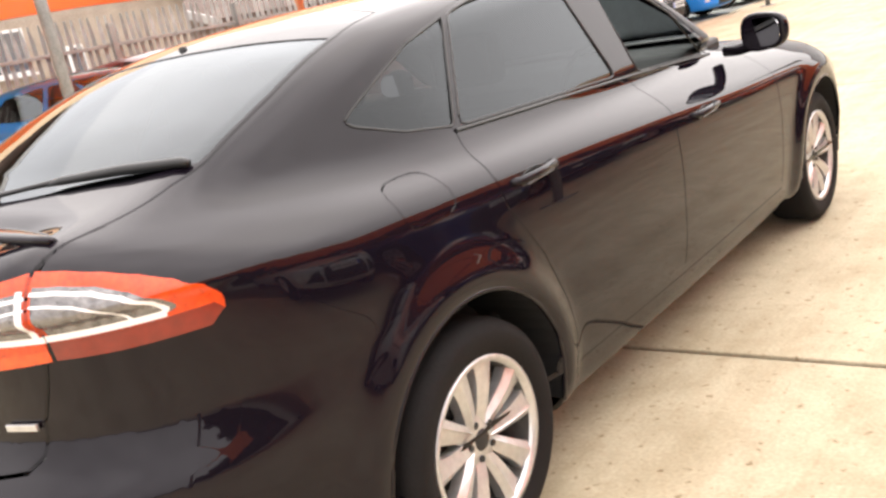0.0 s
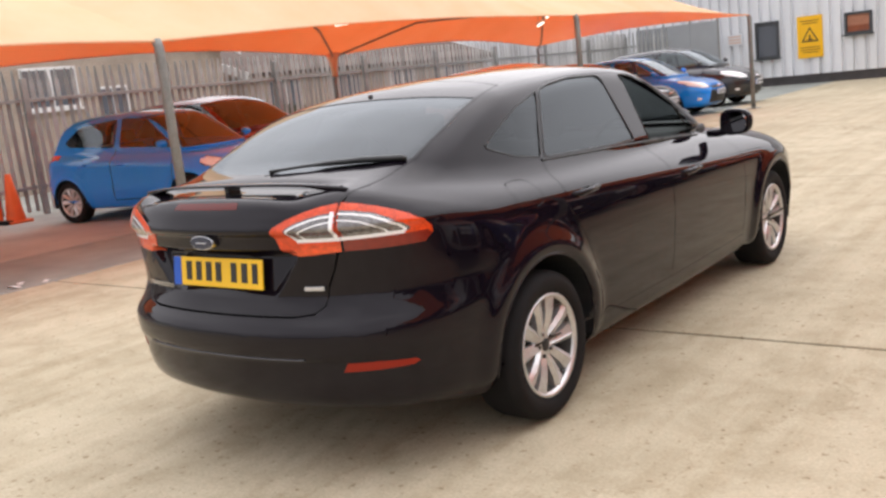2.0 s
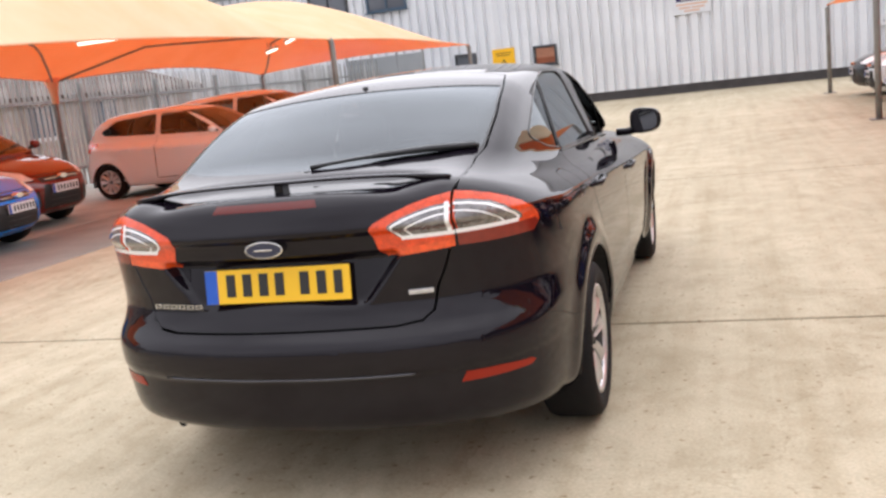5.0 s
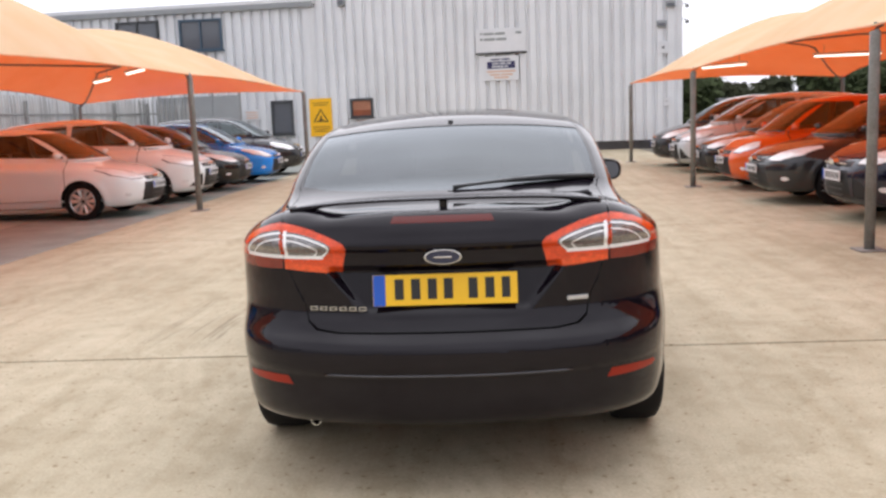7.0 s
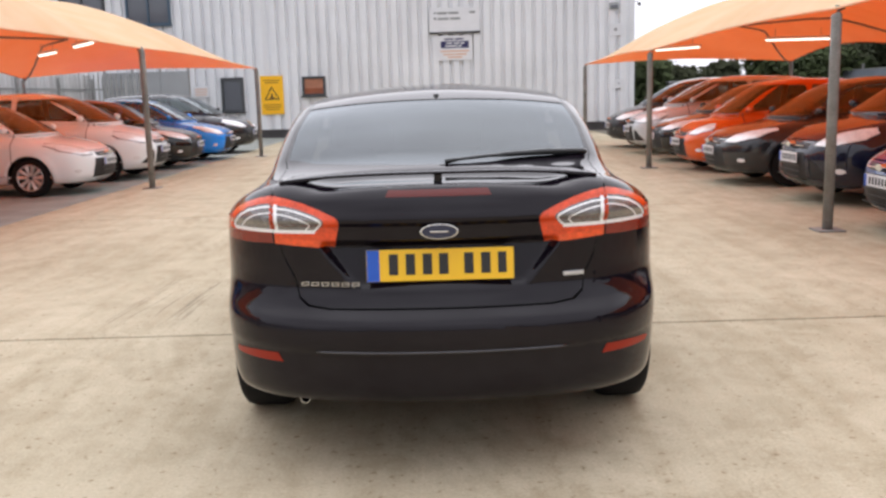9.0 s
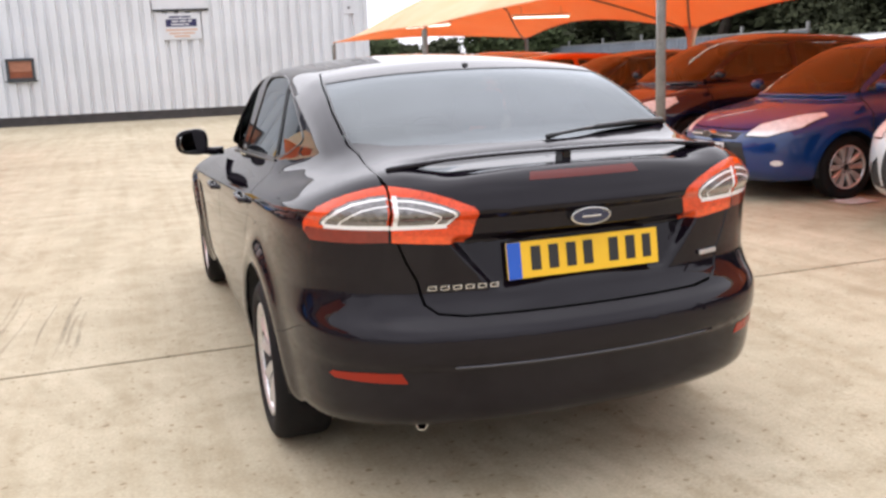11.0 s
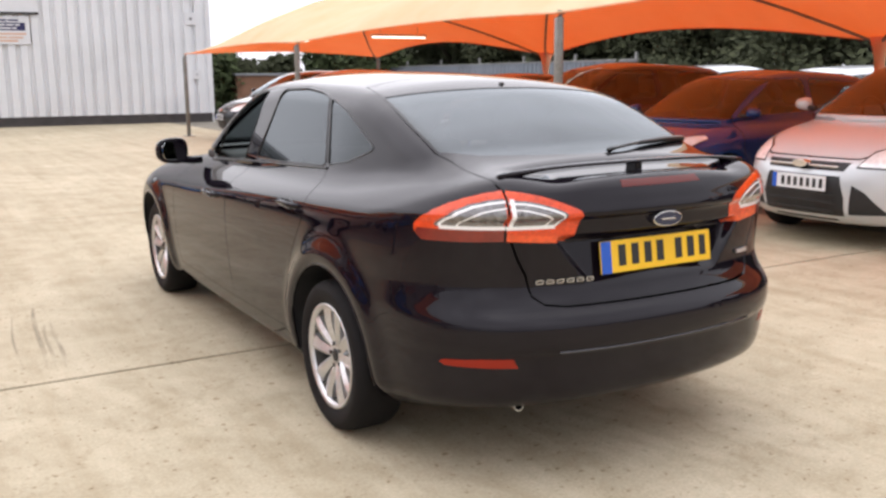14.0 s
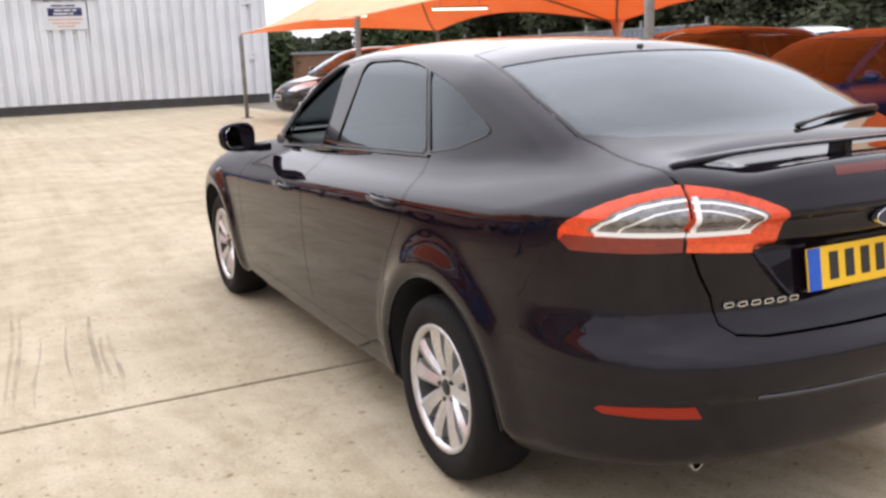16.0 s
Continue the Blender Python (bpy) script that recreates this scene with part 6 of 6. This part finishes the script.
trees = [build_tree(3, 6.4, 2.5), build_tree(8, 7.6, 2.9), build_tree(15, 5.4, 2.3)]
spots = [(19.5, -8), (20.5, -4.2), (19.8, -0.8), (21, 2.6), (19.6, 5.8), (20.6, 9.0), (19.9, 12.2), (21.2, 15.4), (19.7, 18.6), (20.8, 22.0), (19.8, 25.6), (21.0, 29.5), (20.0, 34.0), (23, 40), (24.5, -6), (25, -1.5), (24.4, 3.5), (25.2, 7.8), (24.5, 12.5), (25.3, 17.5), (24.6, 23), (25.4, 28)]
for k, (x, y) in enumerate(spots):
    src = trees[k % 3]
    m = pose(x, y, 0, 0, 0, 137 * k)
    if k < 3:
        src.matrix_basis = m
    else:
        copy_thing(src, m)

def hedge(x, y0, y1, height, seed, n=16000, leaf=(0.07, 0.13), across=False, paint_=None, deep=0.5):
    rng = random.Random(seed)
    verts, faces = [], []
    for k in range(n):
        p = Vector((x + rng.gauss(0, deep), rng.uniform(y0, y1), 0))
        p.z = rng.random() ** 0.9 * 0.72 * height * (0.85 + 0.35 * noise.noise(Vector((p.y * 0.4, seed, 0))) + 0.15 * noise.noise(Vector((p.y * 1.9, p.x * 1.5, seed))))
        u = Vector((rng.gauss(0, 1), rng.gauss(0, 1), rng.gauss(0, 1))).normalized()
        v = u.orthogonal().normalized()
        s = rng.uniform(*leaf)
        if across:
            p = Vector((p.y, p.x, p.z))
        i = len(verts)
        verts += [tuple(p - u * s), tuple(p + v * s * 0.55), tuple(p + u * s), tuple(p - v * s * 0.55)]
        faces.append((i, i + 1, i + 2, i + 3))
    me = bpy.data.meshes.new("hedge")
    me.from_pydata(verts, [], faces)
    return solo("hedge", me, paint_ or M_LEAF, "dense dark overgrown hedge along the boundary", "hedge", kind="stuff")


hedge(17.6, -14, 18.4, 3.2, 4)
hedge(19.2, -14, 20.0, 5.0, 9)
hedge(22.6, -16, 30.0, 8.5, 21, 17000, (0.22, 0.36), False, None, 0.7)
hedge(21.0, 19, 48.0, 6.2, 44, 16000, (0.20, 0.34), False, None, 0.7)
hedge(-13.1, 9.3, 12.0, 1.9, 55, 5000, (0.05, 0.09), False, mat("dusty_shrub_leaves", (0.12, 0.135, 0.085), 0.9, vary=0.4, scale=2), 0.3)
M_HEDGE = mat("green_hedge_leaves", (0.052, 0.072, 0.024), 0.95, vary=0.25, scale=2)
hedge(35.2, 7.0, 9.8, 4.2, 33, 9000, (0.10, 0.17), True, M_HEDGE, 0.5)
hedge(37.5, 9.4, 11.6, 4.1, 35, 7000, (0.10, 0.17), True, None, 0.5)
hedge(37.8, 11.4, 13.6, 3.7, 36, 7000, (0.10, 0.17), True, None, 0.4)
hedge(35.4, 13.2, 18.5, 4.3, 37, 11000, (0.10, 0.17), True, M_HEDGE, 0.5)

far_shed = thing("building", "low red-brown brick outbuilding with a flat roof", "building")
part("wall", box((10.9, 35.0, 0.78), (2.6, 2.0, 1.56), 0.01), mat("red_brown_brickwork", (0.30, 0.16, 0.10), 0.9, vary=0.3, scale=2.5, bump=0.3, bump_scale=25), far_shed)
part("roof", box((10.9, 35.0, 1.61), (2.8, 2.2, 0.10), 0.01), M_GREYPANEL, far_shed)

# ---- second row of cars and small things ----
for nx, y, pm, lab, tall in ((14.3, 9.8, P_WHITE, "white tall estate car in the back row", 1.10), (14.2, 6.6, P_WHITE, "white hatchback in the back row", 1.06), (14.3, 3.2, P_SILVER, "silver hatchback in the back row", 1.06), (14.2, 13.2, P_RED, "dark red hatchback in the back row", 1.0), (14.3, 16.4, P_GREY, "grey hatchback in the back row", 1.0)):
    ob = park(G, nx, y, False, pm, lab)
    ob.scale.z = tall
park(G, 6.6, 22.6, True, P_WHITE, "white car beyond the end of the canopy")

paper = thing("paper_sheet", "crumpled white sheet of paper on the concrete", "paper")
bm = bmesh.new()
g = [[bm.verts.new((4.72 + 0.09 * i, 3.02 + 0.07 * j, 0.006 + 0.012 * random.random())) for j in range(5)] for i in range(5)]
for i in range(4):
    for j in range(4):
        bm.faces.new((g[i][j], g[i + 1][j], g[i + 1][j + 1], g[i][j + 1]))
part("sheet", bm, M_WHITEPAINT, paper)

# scraps of litter on the edge of the tarmac band
for x, y, w, d in ((-5.36, 0.93, 0.15, 0.07), (-5.47, 1.05, 0.08, 0.06), (-5.26, 1.19, 0.07, 0.05)):
    scrap = thing("litter_scrap", "small pale scrap of litter on the tarmac band", "litter", "litter scraps", at=pose(x, y, 0, 0, 0, random.uniform(0, 90)))
    bm = bmesh.new()
    g = [[bm.verts.new((w * (i / 3 - 0.5) * random.uniform(0.8, 1), d * (j / 2 - 0.5), 0.003 + 0.022 * random.random())) for j in range(3)] for i in range(4)]
    for i in range(3):
        for j in range(2):
            bm.faces.new((g[i][j], g[i + 1][j], g[i + 1][j + 1], g[i][j + 1]))
    part("scrap", bm, M_WHITEPAINT, scrap)


# tyre scuffs on the slab beside the black car
def scuff_material():
    m = bpy.data.materials.new("rubbed_tyre_scuff")
    m.use_nodes = True
    n, l = m.node_tree.nodes, m.node_tree.links
    b = n["Principled BSDF"]
    b.inputs["Base Color"].default_value, b.inputs["Roughness"].default_value = (0.16, 0.14, 0.11, 1), 0.9
    b.inputs["Specular IOR Level"].default_value = 0.2
    tc, t, r = n.new("ShaderNodeTexCoord"), n.new("ShaderNodeTexNoise"), n.new("ShaderNodeMapRange")
    t.inputs["Scale"].default_value, t.inputs["Detail"].default_value = 3.5, 3
    r.inputs["From Min"].default_value, r.inputs["From Max"].default_value = 0.38, 0.72
    r.inputs["To Min"].default_value, r.inputs["To Max"].default_value = 0.05, 0.36
    l.new(tc.outputs["Object"], t.inputs["Vector"])
    l.new(t.outputs["Fac"], r.inputs["Value"])
    l.new(r.outputs[0], b.inputs["Alpha"])
    return m


bm = bmesh.new()
for x0, y0, x1, y1, w in ((-2.11, 3.21, -2.18, 1.44, 0.020), (-2.075, 3.04, -2.145, 1.42, 0.022), (-1.71, 2.84, -1.81, 1.46, 0.028), (-1.70, 2.36, -1.77, 1.46, 0.022), (-1.655, 2.41, -1.72, 1.43, 0.026), (-2.0, 2.49, -2.07, 1.42, 0.016), (-1.86, 2.7, -1.91, 1.5, 0.014)):
    row = []
    for k in range(13):
        f = k / 12
        c, h = x0 + (x1 - x0) * f + 0.012 * math.sin(5 * f + 9 * x0), w / 2 * math.sin(math.pi * (0.06 + 0.9 * f)) ** 0.6 * random.uniform(0.7, 1.2)
        y = y0 + (y1 - y0) * f
        row.append((bm.verts.new((c - h, y, 0.004)), bm.verts.new((c + h, y, 0.004))))
    for (a, b), (c, d) in zip(row, row[1:]):
        bm.faces.new((a, c, d, b))
solo("tyre_scuffs", bm, scuff_material(), "faint dark tyre scuffs on the pale concrete", "tyre mark", kind="stuff")

# orange plastic barrier by the fence
M_OPL = mat("orange_plastic", (0.75, 0.12, 0.02), 0.45, vary=0.15, scale=5)
bar = thing("safety_barrier", "orange plastic safety barrier on black feet by the fence", "barrier", at=pose(-11.1, 3.05, 0, 0, 0, 90))
part("top_rail", box((0, 0, 1.0), (1.5, 0.05, 0.12), 0.02), M_OPL, bar)
part("bottom_rail", box((0, 0, 0.3), (1.5, 0.05, 0.10), 0.02), M_OPL, bar)
for k in range(6):
    part("upright", box((-0.65 + 0.26 * k, 0, 0.65), (0.05, 0.035, 0.62), 0.008), M_OPL, bar)
for s in (-1, 1):
    part("leg", box((s * 0.72, 0, 0.55), (0.06, 0.05, 1.02), 0.01), M_OPL, bar)
    part("foot", box((s * 0.72, 0, 0.03), (0.12, 0.5, 0.06), 0.01), M_RUBBER, bar)

cone = thing("traffic_cone", "worn orange traffic cone beside the fence", "cone", at=pose(-11.0, 3.95, 0))
cb = lathe([(0.03, 0.76), (0.045, 0.75), (0.15, 0.04), (0.15, 0.03)], 20)
bmesh.ops.rotate(cb, verts=cb.verts, cent=(0, 0, 0), matrix=Matrix.Rotation(radians(-90), 3, "Y"))
part("cone_body", cb, M_OPL, cone, smooth=True)
part("base", box((0, 0, 0.02), (0.38, 0.38, 0.04), 0.015), M_OPL, cone)

# fluorescent battens under the cloth
M_GLOW = mat("lit_tube", (1.0, 0.93, 0.82), 0.4, emit=2.2)
batten = thing("batten_light", "lit fluorescent batten hung under the canopy cloth", "lamp", "canopy lights")
part("tray", box((0, 0, 0.04), (1.45, 0.09, 0.05), 0.006), M_WHITEPAINT, batten)
part("tube", tube([(-0.7, 0, 0), (0.7, 0, 0)], 0.022, 10), M_GLOW, batten)
part("hanger", tube([(-0.5, 0, 0.06), (-0.5, 0, 0.24)], 0.006, 6), M_STEEL, batten)
part("hanger", tube([(0.5, 0, 0.06), (0.5, 0, 0.24)], 0.006, 6), M_STEEL, batten)
for k, (x, y, z, r) in enumerate(((7.9, 16.2, 2.36, 0), (5.7, 17.9, 2.30, -60), (6.6, 8.3, 2.5, 0), (6.6, 0.6, 2.5, 0), (-8.2, 15.5, 2.45, -54), (-6.4, 12.8, 2.45, -56), (-6.4, 7.5, 2.45, 0))):
    if k == 0:
        batten.matrix_basis = pose(x, y, z, 0, 0, r)
    else:
        copy_thing(batten, pose(x, y, z, 0, 0, r))
